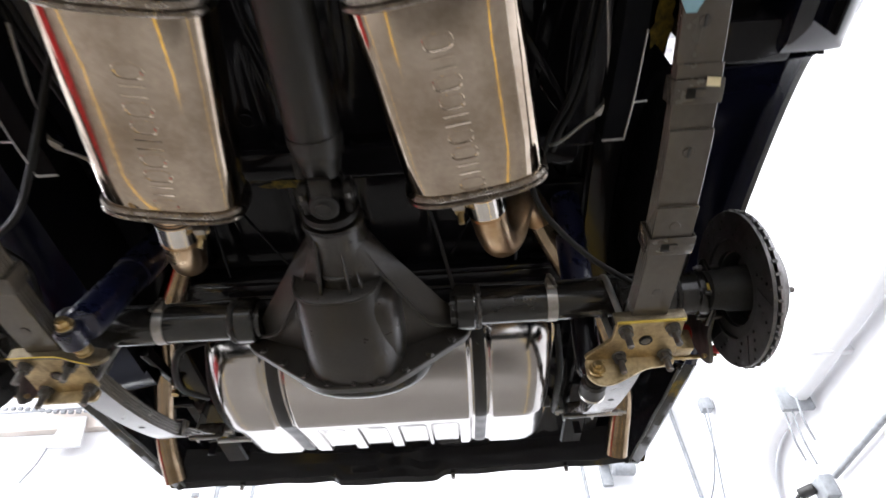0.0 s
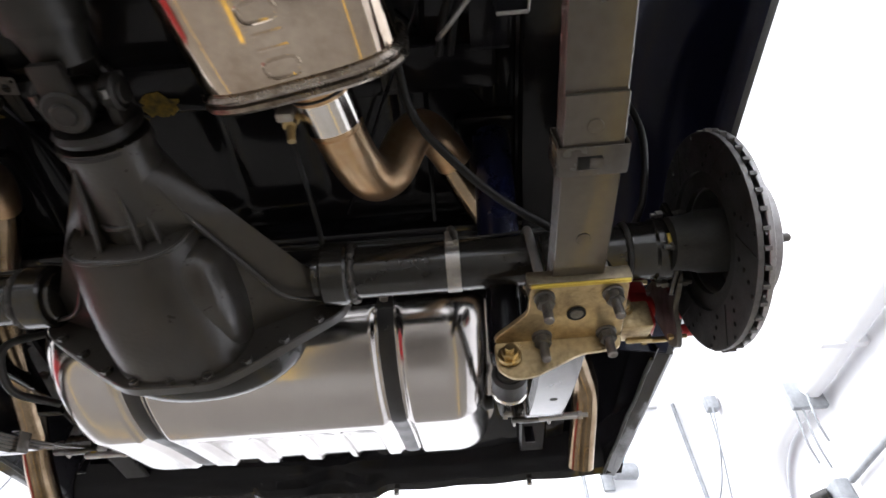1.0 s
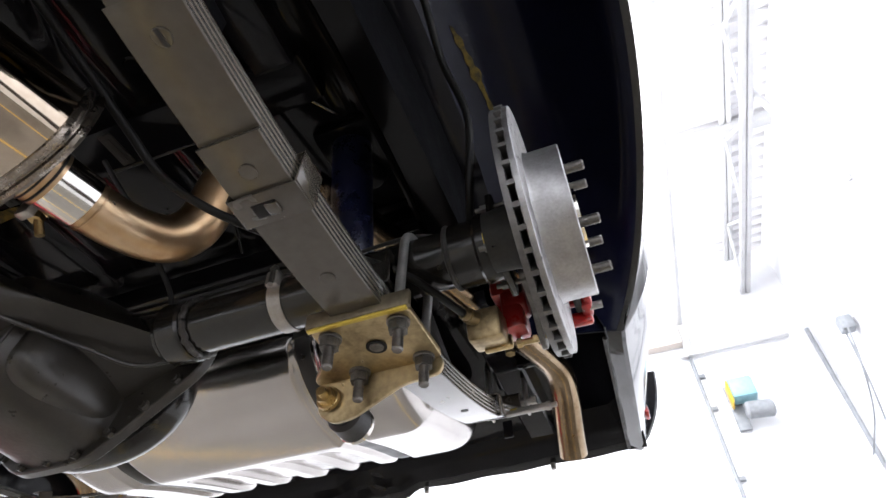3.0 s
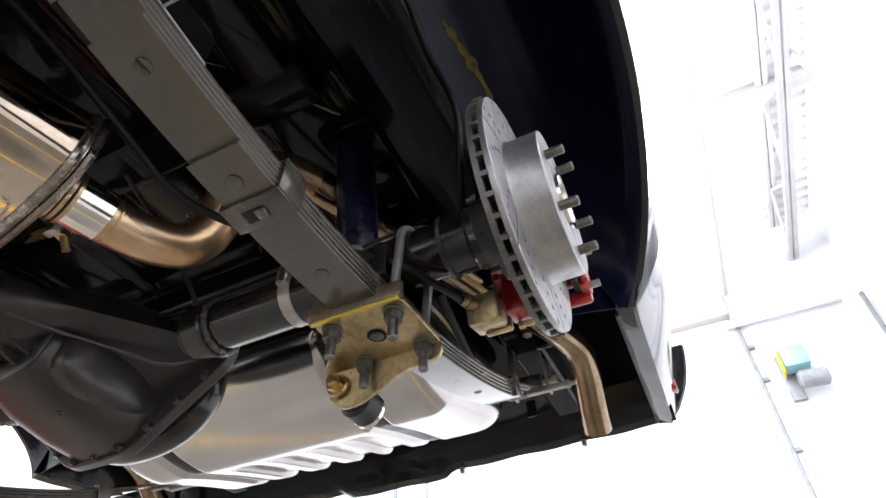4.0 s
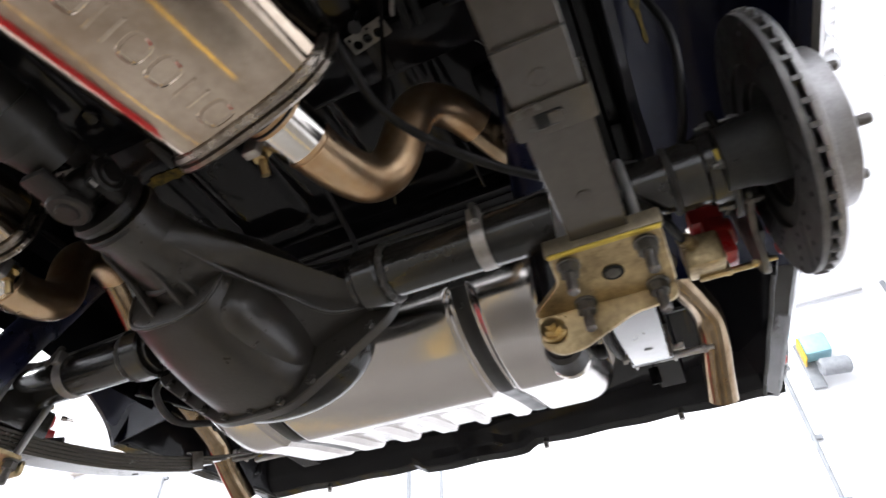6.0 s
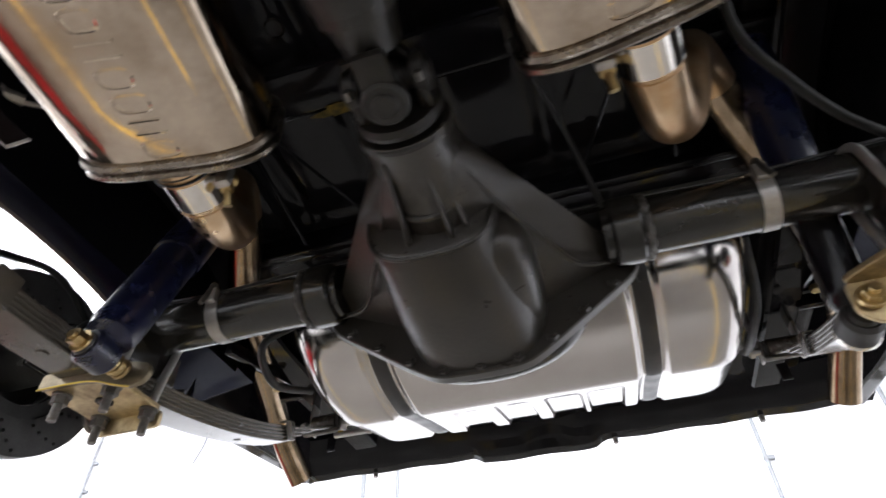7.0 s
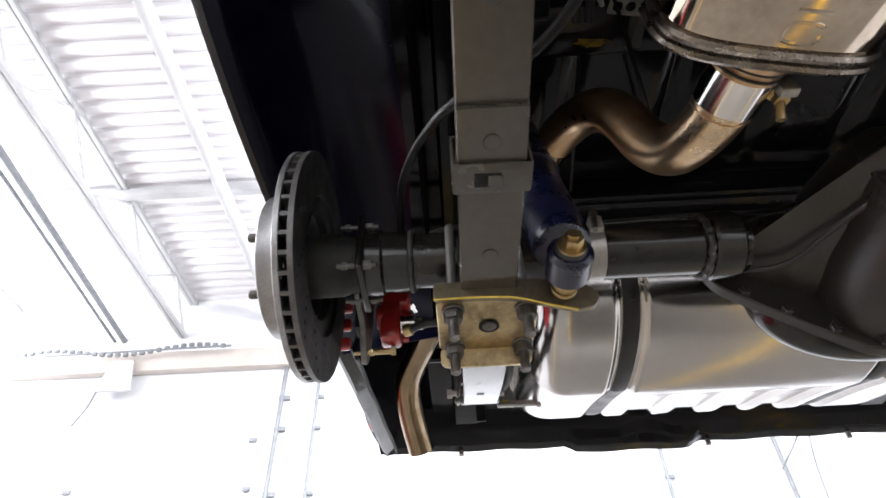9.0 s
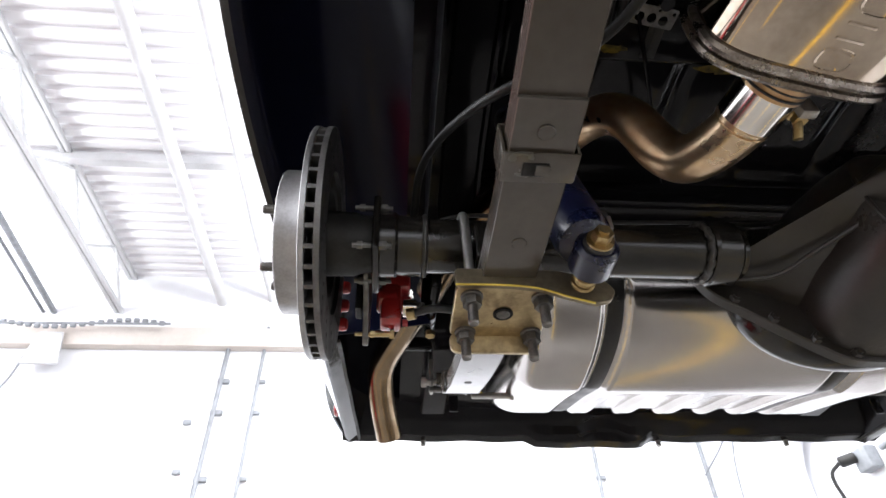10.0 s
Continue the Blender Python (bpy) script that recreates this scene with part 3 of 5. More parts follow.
# brake-line band clamps on the tubes
for s in (-1, 1):
    cl = thing("band_clamp", (s * 0.39, AY, AZ - 0.04), "stainless worm-drive band clamp round the axle tube", "clamp", "band clamps")
    part("band", lathe_x([(s * 0.382, 0.0383), (s * 0.382, 0.0394), (s * 0.402, 0.0394), (s * 0.402, 0.0383)], AY, AZ, 40), M["galv"], cl)
    hx, hy, hz = s * 0.392, AY - 0.040, AZ + 0.012
    part("worm_housing", box((hx, hy, hz), (0.018, 0.016, 0.024), 0.002), M["galv"], cl)
    part("worm_screw", join(cyl((hx, hy - 0.006, hz + 0.016), (hx + s * 0.006, hy - 0.014, hz - 0.020), 0.0038, 10), hexnut((hx, hy - 0.005, hz + 0.014), (hx, hy - 0.003, hz + 0.020), 0.0062)), M["steel"], cl)

# ---- propeller shaft ----
shaft = thing("propeller_shaft", (0, -0.9, 1.89), "semi-gloss black propeller shaft with universal joint", "shaft")
SA, SB = Vector((0.0, -0.335, AZ - 0.005)), Vector((-0.02, -2.2, AZ + 0.05))
part("shaft_tube", tube([SA + (SB - SA) * 0.02, SB], 0.041, 40), M["shaft"], shaft)
part("shaft_neck", tube([SA - Vector((0, 0.0, 0)), SA + (SB - SA) * 0.012, SA + (SB - SA) * 0.03, SA + (SB - SA) * 0.04], [0.030, 0.034, 0.0435, 0.0435], 36), M["shaft"], shaft)
JZ, JY = AZ - 0.010, -0.296
part("cross", join(cyl((-0.048, JY, JZ), (0.048, JY, JZ), 0.0135, 20, 0.002), cyl((0, JY, JZ - 0.048), (0, JY, JZ + 0.048), 0.0135, 20, 0.002), blob((0, JY, JZ), (0.024, 0.02, 0.024), (2.2, 2.2), 20, 12)), M["yoke"], shaft)
for s in (-1, 1):
    # each ear swells from its stem to a round cap seat
    part("shaft_yoke_ear", join(cyl((0, JY, JZ + s * 0.028), (0, JY, JZ + s * 0.045), 0.0245, 28, 0.003), box((0, JY - 0.028, JZ + s * 0.034), (0.036, 0.050, 0.015), 0.006)), M["yoke"], shaft)
    part("pinion_yoke_ear", join(cyl((s * 0.028, JY, JZ), (s * 0.045, JY, JZ), 0.0215, 24, 0.003), box((s * 0.035, JY + 0.022, JZ), (0.015, 0.044, 0.040), 0.006)), M["yoke"], shaft)
    part("cap_strap", tube([(s * 0.037, JY - 0.0165 * math.sin(t), JZ + 0.0165 * math.cos(t)) for t in (math.pi * k / 12 for k in range(13))], 0.004, 8), M["steel"], shaft)
    for dz in (-0.021, 0.021):
        part("yoke_bolt", hexnut((s * 0.037, JY - 0.004, JZ + dz), (s * 0.037, JY - 0.014, JZ + dz), 0.0048), M["steel"], shaft)
part("pinion_flange", moved(lathe_x([(0, 0.01), (0, 0.046), (0.006, 0.050), (0.012, 0.048), (0.014, 0.036), (0.045, 0.036), (0.045, 0.01)], 0, 0, 36), Matrix.Translation((0, -0.266, JZ)) @ Matrix.Rotation(radians(90), 4, "Z")), M["yoke"], shaft)
part("dust_slinger", moved(lathe_x([(0, 0.03), (0, 0.047), (0.003, 0.051), (0.007, 0.051), (0.009, 0.047), (0.009, 0.03)], 0, 0, 44), Matrix.Translation((0, -0.246, JZ)) @ Matrix.Rotation(radians(90), 4, "Z")), M["yoke"], shaft, "black dust slinger ring")

# ---- leaf springs, plates, shock absorbers ----
LEAF_T, LEAF_W = 0.0072, 0.0635
ENDS = [(-0.298, 0.43), (-0.418, 0.47), (-0.505, 0.50), (-0.60, 0.54), (-0.78, 0.645)]


def leaf_z(y):
    return 1.806 + 0.094 * y + 0.326 * y * y


def leaf(s, k, y0, y1):
    n = 34
    rings = []
    for i in range(n + 1):
        y = y0 + (y1 - y0) * i / n
        z = leaf_z(y) + k * LEAF_T
        sl = 0.094 + 0.652 * y
        nrm = Vector((0, -sl, 1)).normalized()
        w = LEAF_W / 2
        c = Vector((s * 0.545, y, z))
        t = LEAF_T - 0.0008
        ring = []
        for dx, dt in ((-w + 0.0012, 0), (w - 0.0012, 0), (w, 0.0012), (w, t - 0.0012), (w - 0.0012, t), (-w + 0.0012, t), (-w, t - 0.0012), (-w, 0.0012)):
            ring.append(c + Vector((dx, 0, 0)) + nrm * dt)
        rings.append(ring)
    return loft(rings)


def clip(s, y, k0):
    """A bent strap round the leaves."""
    z = leaf_z(y) - 0.0028
    w, h = LEAF_W / 2 + (0.0042 if k0 != 2 else 0.0020), LEAF_T * (5 - k0) + 0.009
    x = s * 0.545
    rot = Matrix.Rotation(math.atan(0.094 + 0.652 * y), 4, "X")
    bm = join(box((0, 0, -0.0005), (2 * w, 0.034, 0.0032), 0.001), box((-w, 0, h / 2), (0.0032, 0.034, h), 0.001), box((w, 0, h / 2), (0.0032, 0.034, h), 0.001),
              box((-w + 0.008, 0, h), (0.018, 0.034, 0.0032), 0.001), box((w - 0.008, 0, h), (0.018, 0.034, 0.0032), 0.001))
    return moved(bm, Matrix.Translation((x, y, z)) @ rot)


for s in (-1, 1):
    sp = thing("leaf_spring", (s * 0.545, 0, 1.80), "grey painted five-leaf rear spring with strap clips", "spring", "leaf springs")
    for k, (a, b) in enumerate(ENDS):
        part("leaf", leaf(s, k, a, b), M["spring"], sp)
    for cy, k0 in ((-0.228, 0), (-0.470, 2), (0.452, 1)):
        c = part("strap_clip", moved(clip(s, cy, k0), Matrix.Translation((0, 0, k0 * LEAF_T))), M["spring"], sp)
        if cy < 0:
            zc = leaf_z(cy) + k0 * LEAF_T - 0.0045
            tip = Matrix.Rotation(math.atan(0.094 + 0.652 * cy), 4, "X")
            part("clip_slot", box((s * 0.545 - 0.004, cy + 0.001, zc - 0.0006), (0.025, 0.015, 0.0022), 0.0004, tip), M["cable"], c, "dark slot")
            part("slot_tab", box((s * 0.545 + 0.003, cy + 0.001, zc - 0.0018), (0.014, 0.012, 0.0034), 0.0012, tip @ Matrix.Rotation(radians(9), 4, "Y")), M["spring"], c)
    for cy, k0 in ((-0.265, 0), (-0.386, 1), (-0.555, 3), (-0.12, 0)):
        zc = leaf_z(cy) + k0 * LEAF_T
        part("leaf_button", join(cyl((s * 0.545, cy, zc - 0.0016), (s * 0.545, cy, zc + 0.001), 0.0085, 18, 0.0006)), M["spring"], sp)
        if k0:
            part("button_slot", box((s * 0.545, cy, zc - 0.0018), (0.004, 0.016, 0.0012)), M["rubber"], sp)
    hz = leaf_z(0.322)
    part("centre_hole", moved(cyl((0, 0, -0.0008), (0, 0, 0.002), 0.0065, 16), Matrix.Translation((s * 0.548, 0.322, hz)) @ Matrix.Rotation(0.29, 4, "X")), M["rubber"], sp)
    ez, ey = leaf_z(0.655) + 5 * LEAF_T + 0.012, 0.665
    part("rear_eye", lathe_x([(s * 0.513, 0.012), (s * 0.513, 0.024), (s * 0.577, 0.024), (s * 0.577, 0.012)], ey, ez, 28), M["spring"], sp)
    part("front_eye", lathe_x([(s * 0.513, 0.012), (s * 0.513, 0.026), (s * 0.577, 0.026), (s * 0.577, 0.012)], -0.79, leaf_z(-0.79) + 4 * LEAF_T + 0.02, 28), M["spring"], sp)
    # shackle
    sh = thing("spring_shackle", (s * 0.545, ey, ez - 0.02), "bare steel spring shackle with bolts", "shackle", "spring shackles")
    for dx in (-0.042, 0.042):
        part("side_plate", box((s * 0.545 + dx, ey + 0.01, ez + 0.045), (0.007, 0.036, 0.13), 0.003), M["galv"], sh)
    part("shackle_bolt", join(cyl((s * 0.485, ey, ez), (s * 0.61, ey, ez), 0.0075, 14), hexnut((s * 0.600, ey, ez), (s * 0.612, ey, ez), 0.0125), hexnut((s * 0.478, ey, ez), (s * 0.488, ey, ez), 0.0125)), M["galv"], sh)
    part("bushing", lathe_x([(s * 0.505, 0.008), (s * 0.505, 0.021), (s * 0.512, 0.021), (s * 0.512, 0.008)], ey, ez, 24), M["rubber"], sh)
    bx, by = (0.597, 0.602) if s > 0 else (-0.455, 0.627)
    bar = part("shackle_bar", join(box((bx, by, 2.002), (0.088, 0.013, 0.012), 0.002), cyl((bx + 0.036, by, 2.002), (bx + 0.066, by, 2.002), 0.0052, 12), hexnut((bx + 0.044, by, 2.002), (bx + 0.053, by, 2.002), 0.0095)), M["galv"], sh)
    part("paint_dab", box((bx - 0.026, by + 0.0005, 2.0065), (0.014, 0.0142, 0.006), 0.001), M["lip"], bar, "yellow inspection mark")
    part("shackle_tie", box((s * 0.545, ey - 0.02, ez - 0.03), (0.100, 0.014, 0.010), 0.003), M["steel"], sh)
    part("drop_tab", box((s * 0.535, ey + 0.02, ez - 0.045), (0.022, 0.006, 0.04), 0.002), M["under"], sh)
    # front hanger bracket
    hb = thing("spring_hanger", (s * 0.545, -0.80, 1.98), "black spring hanger bracket bolted under the floor", "bracket", "spring hangers")
    for dx in (-0.045, 0.045):
        part("cheek", box((s * 0.545 + dx, -0.79, 2.07), (0.006, 0.11, 0.19), 0.003), M["under"], hb)
    part("hanger_bolt", cyl((s * 0.485, -0.79, leaf_z(-0.79) + 0.049), (s * 0.605, -0.79, leaf_z(-0.79) + 0.049), 0.008, 14), M["galv"], hb)

    # lower spring plate with its bolts
    pl = thing("spring_plate", (s * 0.545, 0.02, 1.765), "yellow zinc plated lower spring plate with shock mount", "plate", "spring plates")
    X = lambda a: s * (0.545 + a)
    z0, z1 = 1.791, 1.799
    if s > 0:
        out = [(X(-0.060), -0.052), (X(0.062), -0.052), (X(0.064), 0.052), (X(-0.106), 0.052), (X(-0.104), 0.040), (X(-0.062), -0.004)]
    else:
        out = [(X(-0.058), -0.052), (X(-0.056), 0.052), (X(0.062), 0.052), (X(0.062), -0.052)]
    part("face_plate", slab(rounded(out, 0.010), z0, z1, 0.0012), M["zinc"], pl)
    if s > 0:
        part("front_lip", box((X(0.001), -0.054, z1 + 0.004), (0.128, 0.008, 0.022), 0.002), M["zinc_dull"], pl, "dull brown lip")
        part("lip_edge", box((X(0.001), -0.0555, z0 - 0.0015), (0.122, 0.006, 0.0035), 0.001), M["lip"], pl, "bright yellow worn edge")
    else:
        # upright lip, drawn out sideways to the ear that carries the shock absorber
        low = [(0.064, -0.001), (0.0, -0.001), (-0.035, -0.005), (-0.068, -0.016), (-0.096, -0.024), (-0.116, -0.020), (-0.124, -0.006)]
        ear = [(X(a), z0 + b) for a, b in low + [(-0.116, 0.008), (-0.088, 0.016), (-0.058, 0.023), (0.064, 0.023)]]
        part("front_lip", slab(rounded(ear, 0.006), -0.004, 0.004, 0.001, Matrix.Translation((0, -0.054, 0)) @ UPRIGHT), M["zinc_dull"], pl, "dull brown lip with a rounded ear")
        part("lip_edge", tube(catmull([(X(a), -0.0575, z0 + b) for a, b in low[:5]], 5), 0.0014, 8), M["lip"], pl, "bright yellow worn edge")
    # rear flange turned down, on one side drawn out to a mounting ear
    tilt = Matrix.Translation((0, 0.054, z0 + 0.004)) @ Matrix.Rotation(radians(-80), 4, "X")
    if s > 0:
        fl = [(X(0.064), 0), (X(0.060), 0.022), (X(0.008), 0.026), (X(-0.058), 0.054), (X(-0.086), 0.056), (X(-0.106), 0.040), (X(-0.106), 0)]
    else:
        fl = [(X(0.062), 0), (X(0.060), 0.026), (X(-0.054), 0.026), (X(-0.056), 0)]
    part("rear_flange", slab(rounded(fl, 0.010), -0.003, 0.004, 0.001, tilt), M["zinc"], pl)
    part("centre_bolt", moved(cyl((0, 0, 0), (0, 0, 0.0045), 0.0085, 20, 0.001), Matrix.Translation((X(0), 0.0, z0 - 0.0035))), M["steel"], pl)
    part("hole_rim", moved(lathe_x([(0, 0.0086), (0, 0.0125), (0.0015, 0.0125), (0.0015, 0.0086)], 0, 0, 24), Matrix.Translation((X(0), 0.0, z0 - 0.0006)) @ Matrix.Rotation(radians(90), 4, "Y")), M["cable"], pl)
    # U-bolts
    for side, bx in ((1, 0.0425), (-1, -0.0425)):
        ub = thing("u_bolt", (X(bx * 1), 0.0, 1.765), "zinc plated U-bolt over the axle tube with flange nuts", "u-bolt", "u-bolts")
        ux = X(bx)
        arc = [(ux, AY + 0.0435 * math.cos(a), AZ + 0.0435 * math.sin(a)) for a in (math.pi * (1 - i / 14) for i in range(15))]
        ya, yb = AY - 0.0435, AY + 0.0435
        part("rod", tube([(ux, -0.034, z0), (ux, -0.032, AZ - 0.07), *arc, (ux, 0.050, AZ - 0.07), (ux, 0.042, z0)], 0.0062, 12), M["ubolt"], ub)
        for by in (-0.034, 0.042):
            part("nut", join(cyl((ux, by, z0 + 0.001), (ux, by, z0 - 0.004), 0.0135, 24, 0.001), hexnut((ux, by, z0 - 0.003), (ux, by, z0 - 0.015), 0.0115)), M["steel"], ub)
            part("thread_end", screw((ux, by, z0 - 0.040), (ux, by, z0 - 0.013), 0.0066), M["thread"], ub)

# shock absorbers: one behind the axle, one ahead of it
for s in (-1, 1):
    sk = thing("shock_absorber", (s * 0.466, 0.0, 1.76), "dark blue gas shock absorber bolted to the spring plate", "shock absorber", "shock absorbers")
    if s > 0:
        lo, hi, f = Vector((0.457, 0.110, 1.769)), Vector((0.480, -0.022, 2.29)), 1
    else:
        lo, hi, f = Vector((-0.462, -0.112, 1.790)), Vector((-0.474, 0.050, 2.29)), -1
    d = (hi - lo).normalized()
    fat = 1.0 if s > 0 else 1.28
    part("body", tube([lo + d * 0.018, lo + d * 0.030, lo + d * 0.045, lo + d * 0.23, lo + d * 0.232, lo + d * 0.234], [0.016, 0.024 * fat, 0.0265 * fat, 0.0265 * fat, 0.025 * fat, 0.025 * fat], 32), M["blue"] if s < 0 else M["under"], sk)
    part("dust_shield", tube([lo + d * 0.225, lo + d * 0.226, lo + d * 0.462, lo + d * 0.468], [0.020, 0.0325 * (0.5 + 0.5 * fat) + 0.001, 0.0325 * (0.5 + 0.5 * fat) + 0.001, 0.014], 32), M["blue"], sk)
    part("rod", tube([lo + d * 0.23, hi], 0.007, 14), M["chrome"], sk)
    Y = lambda k: lo + Vector((0, f * k, 0))
    part("lower_eye", cyl(Y(-0.022), Y(0.020), 0.0245, 30, 0.005), M["blue"] if s < 0 else M["rubber"], sk)
    part("bushing", cyl(Y(-0.026), Y(0.025), 0.017, 26, 0.003), M["rubber"], sk)
    if s < 0:
        part("lower_nut", join(cyl(Y(0.025), Y(0.028), 0.015, 22), hexnut(Y(0.028), Y(0.040), 0.0110), cyl(Y(0.039), Y(0.044), 0.006, 14)), M["brass"], sk, "yellow zinc nut")
        part("lower_spacer", join(*[cyl(Y(-0.048 + i * 0.0058), Y(-0.043 + i * 0.0058), 0.0145 - 0.002 * (i % 2), 22, 0.001) for i in range(4)]), M["brass"], sk, "yellow zinc spacer")
    else:
        part("lower_bolt", join(hexnut(Y(-0.072), Y(-0.062), 0.0115), cyl(Y(-0.080), Y(-0.02), 0.0062, 14), cyl(Y(-0.063), Y(-0.056), 0.0155, 24, 0.001)), M["brass"], sk, "yellow zinc bolt and washer")
        part("eye_band", cyl(Y(0.012), Y(0.021), 0.0255, 30, 0.002), M["chrome"], sk)

# ---- brakes ----
AXLE_Y, AXLE_Z = AY, AZ


def rotor_face(x0, x1, s, bore=0.072):
    bm = lathe_x([(s * x0, bore), (s * x0, RT - 0.001), (s * (x0 * 0.9 + x1 * 0.1), RT), (s * (x0 * 0.1 + x1 * 0.9), RT), (s * x1, RT - 0.001), (s * x1, bore)], AY, AZ, 96)
    tools = []
    for k in range(12):
        for j, r in enumerate((0.108, 0.121, 0.134, 0.147)):
            a = 2 * math.pi * k / 12 + j * 0.085
            tools.append(cyl((s * (x0 - 0.02), AY + r * math.cos(a), AZ + r * math.sin(a)), (s * (x1 + 0.02), AY + r * math.cos(a), AZ + r * math.sin(a)), 0.0034, 10))
    for k in range(6):
        a = 2 * math.pi * (k + 0.72) / 6
        p, q = (Vector((0, AY + r * math.cos(b), AZ + r * math.sin(b))) for r, b in ((0.102, a), (0.153, a + 0.22)))
        mid, ang = (p + q) / 2, math.atan2((q - p).z, (q - p).y)
        outer = x1 if x1 > 0.755 else x0
        tools.append(box((s * outer, mid.y, mid.z), (0.003, (q - p).length, 0.0028), 0, Matrix.Rotation(ang, 4, "X")))
    return cut(bm, join(*tools))


for s in (-1, 1):
    # rotor faces, hat face, radii of rotor, hat and stud circle, and the wheel centre
    RO, RI, HAT, RT, RH, RS, AY, AZ = (0.7634, 0.7420, 0.8055, 0.1520, 0.0925, 0.0635, -0.005, 1.900) if s > 0 else (0.787, 0.762, 0.826, 0.157, 0.098, 0.0625, AXLE_Y, AXLE_Z)
    ro = thing("brake_rotor", (s * 0.76, AY, AZ - RT), "grey drilled and slotted vented brake rotor with wheel studs", "brake rotor", "brake rotors")
    part("outer_face", rotor_face(RO - 0.0075, RO, s), M["rotor"], ro)
    # inward face: shade is put into its darker colour
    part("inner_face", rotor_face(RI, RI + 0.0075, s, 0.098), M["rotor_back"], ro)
    part("friction_rim", lathe_x([(s * (RI + 0.0004), RT - 0.003), (s * (RI + 0.0004), RT + 0.0004), (s * (RI + 0.0071), RT + 0.0004), (s * (RI + 0.0071), RT - 0.003)], AY, AZ, 96), M["rotor_rim"], ro)
    vane = None
    for k in range(42):
        a = 2 * math.pi * k / 42
        m = Matrix.Translation((s * (RI + RO) / 2, AY, AZ)) @ Matrix.Rotation(a, 4, "X")
        if vane is None:
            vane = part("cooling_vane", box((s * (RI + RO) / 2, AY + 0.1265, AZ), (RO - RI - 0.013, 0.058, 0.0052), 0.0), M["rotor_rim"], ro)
        else:
            o = new("cooling_vane", vane.data)
            o.parent = ro
            o.matrix_basis = Matrix.Translation(-WORLD[ro]) @ m @ Matrix.Translation((0, 0.1265, 0))
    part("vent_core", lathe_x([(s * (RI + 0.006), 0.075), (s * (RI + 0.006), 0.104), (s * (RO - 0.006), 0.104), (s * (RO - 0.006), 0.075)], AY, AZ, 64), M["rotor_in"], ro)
    hat = part("hat", lathe_x([(s * (RO - 0.002), 0.080), (s * (RO - 0.002), RH + 0.003), (s * (RO + 0.004), RH), (s * (HAT - 0.0015), RH), (s * HAT, RH - 0.0015), (s * HAT, 0.038), (s * (HAT - 0.008), 0.036), (s * (HAT - 0.008), 0.080)], AY, AZ, 96), M["rotor"], ro)
    part("hub_pilot", lathe_x([(s * (HAT - 0.012), 0.010), (s * (HAT - 0.004), 0.030), (s * (HAT + 0.004), 0.034), (s * (HAT + 0.004), 0.0365), (s * (HAT - 0.01), 0.0375)], AY, AZ, 48, False), M["chrome"], ro)
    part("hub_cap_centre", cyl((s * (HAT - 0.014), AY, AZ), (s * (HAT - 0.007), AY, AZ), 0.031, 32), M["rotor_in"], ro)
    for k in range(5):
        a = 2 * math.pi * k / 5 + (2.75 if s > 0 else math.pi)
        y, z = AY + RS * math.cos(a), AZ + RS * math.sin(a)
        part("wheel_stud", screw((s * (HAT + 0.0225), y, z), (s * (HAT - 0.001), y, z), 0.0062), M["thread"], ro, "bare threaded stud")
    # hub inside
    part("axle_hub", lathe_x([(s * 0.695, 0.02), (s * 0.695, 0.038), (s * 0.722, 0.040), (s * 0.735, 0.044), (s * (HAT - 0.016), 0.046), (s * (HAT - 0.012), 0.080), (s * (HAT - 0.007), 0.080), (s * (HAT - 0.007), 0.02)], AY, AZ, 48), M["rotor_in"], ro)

    AY, AZ = AXLE_Y, AXLE_Z
    ca = thing("brake_caliper", (s * 0.74, 0.14, AZ - 0.12), "red painted brake caliper over the rotor's rear edge", "caliper", "brake calipers")
    ang = radians(5)                        # place round the rotor: right behind the axle

    def C(r, w, x, R=Matrix.Rotation(ang, 4, "X")):
        v = R @ Vector((0, r, w))
        return Vector((s * (x - 0.006), AY + v.y, AZ + v.z))

    R4 = Matrix.Rotation(ang, 4, "X")
    part("inner_body", join(box(C(0.136, 0.022, 0.684), (0.046, 0.042, 0.030), 0.007, R4), box(C(0.138, -0.018, 0.690), (0.032, 0.046, 0.066), 0.007, R4), box(C(0.150, -0.006, 0.668), (0.020, 0.026, 0.022), 0.005, R4), cyl(C(0.134, -0.008, 0.678), C(0.134, -0.008, 0.712), 0.020, 28, 0.003), *[hexnut(C(0.146, q, 0.664), C(0.146, q, 0.672), 0.0058) for q in (-0.040, 0.012)]), M["red"], ca)
    part("bridge", join(*[box(C(0.166, w, 0.776), (0.038, 0.014, 0.020), 0.005, R4) for w in (-0.034, 0.0, 0.034)]), M["red"], ca)
    part("outer_body", join(box(C(0.150, 0, 0.790), (0.016, 0.036, 0.070), 0.006, R4), box(C(0.132, 0.022, 0.794), (0.011, 0.024, 0.018), 0.005, R4), box(C(0.132, -0.022, 0.794), (0.011, 0.024, 0.018), 0.005, R4)), M["red"], ca)
    for x in (0.739, 0.780):
        part("brake_pad", box(C(0.134, 0, x), (0.010, 0.036, 0.066), 0.003, R4), M["rotor_in"], ca)
    for w in (-0.058, 0.058):
        part("slide_pin", join(cyl(C(0.150, w, 0.690), C(0.150, w, 0.725), 0.0045, 14), hexnut(C(0.150, w, 0.684), C(0.150, w, 0.691), 0.0070)), M["brass"], ca, "yellow zinc slide pin")
        part("pad_pin", cyl(C(0.146, w * 0.5, 0.785), C(0.146, w * 0.5, 0.812), 0.0055, 14), M["rotor"], ca)
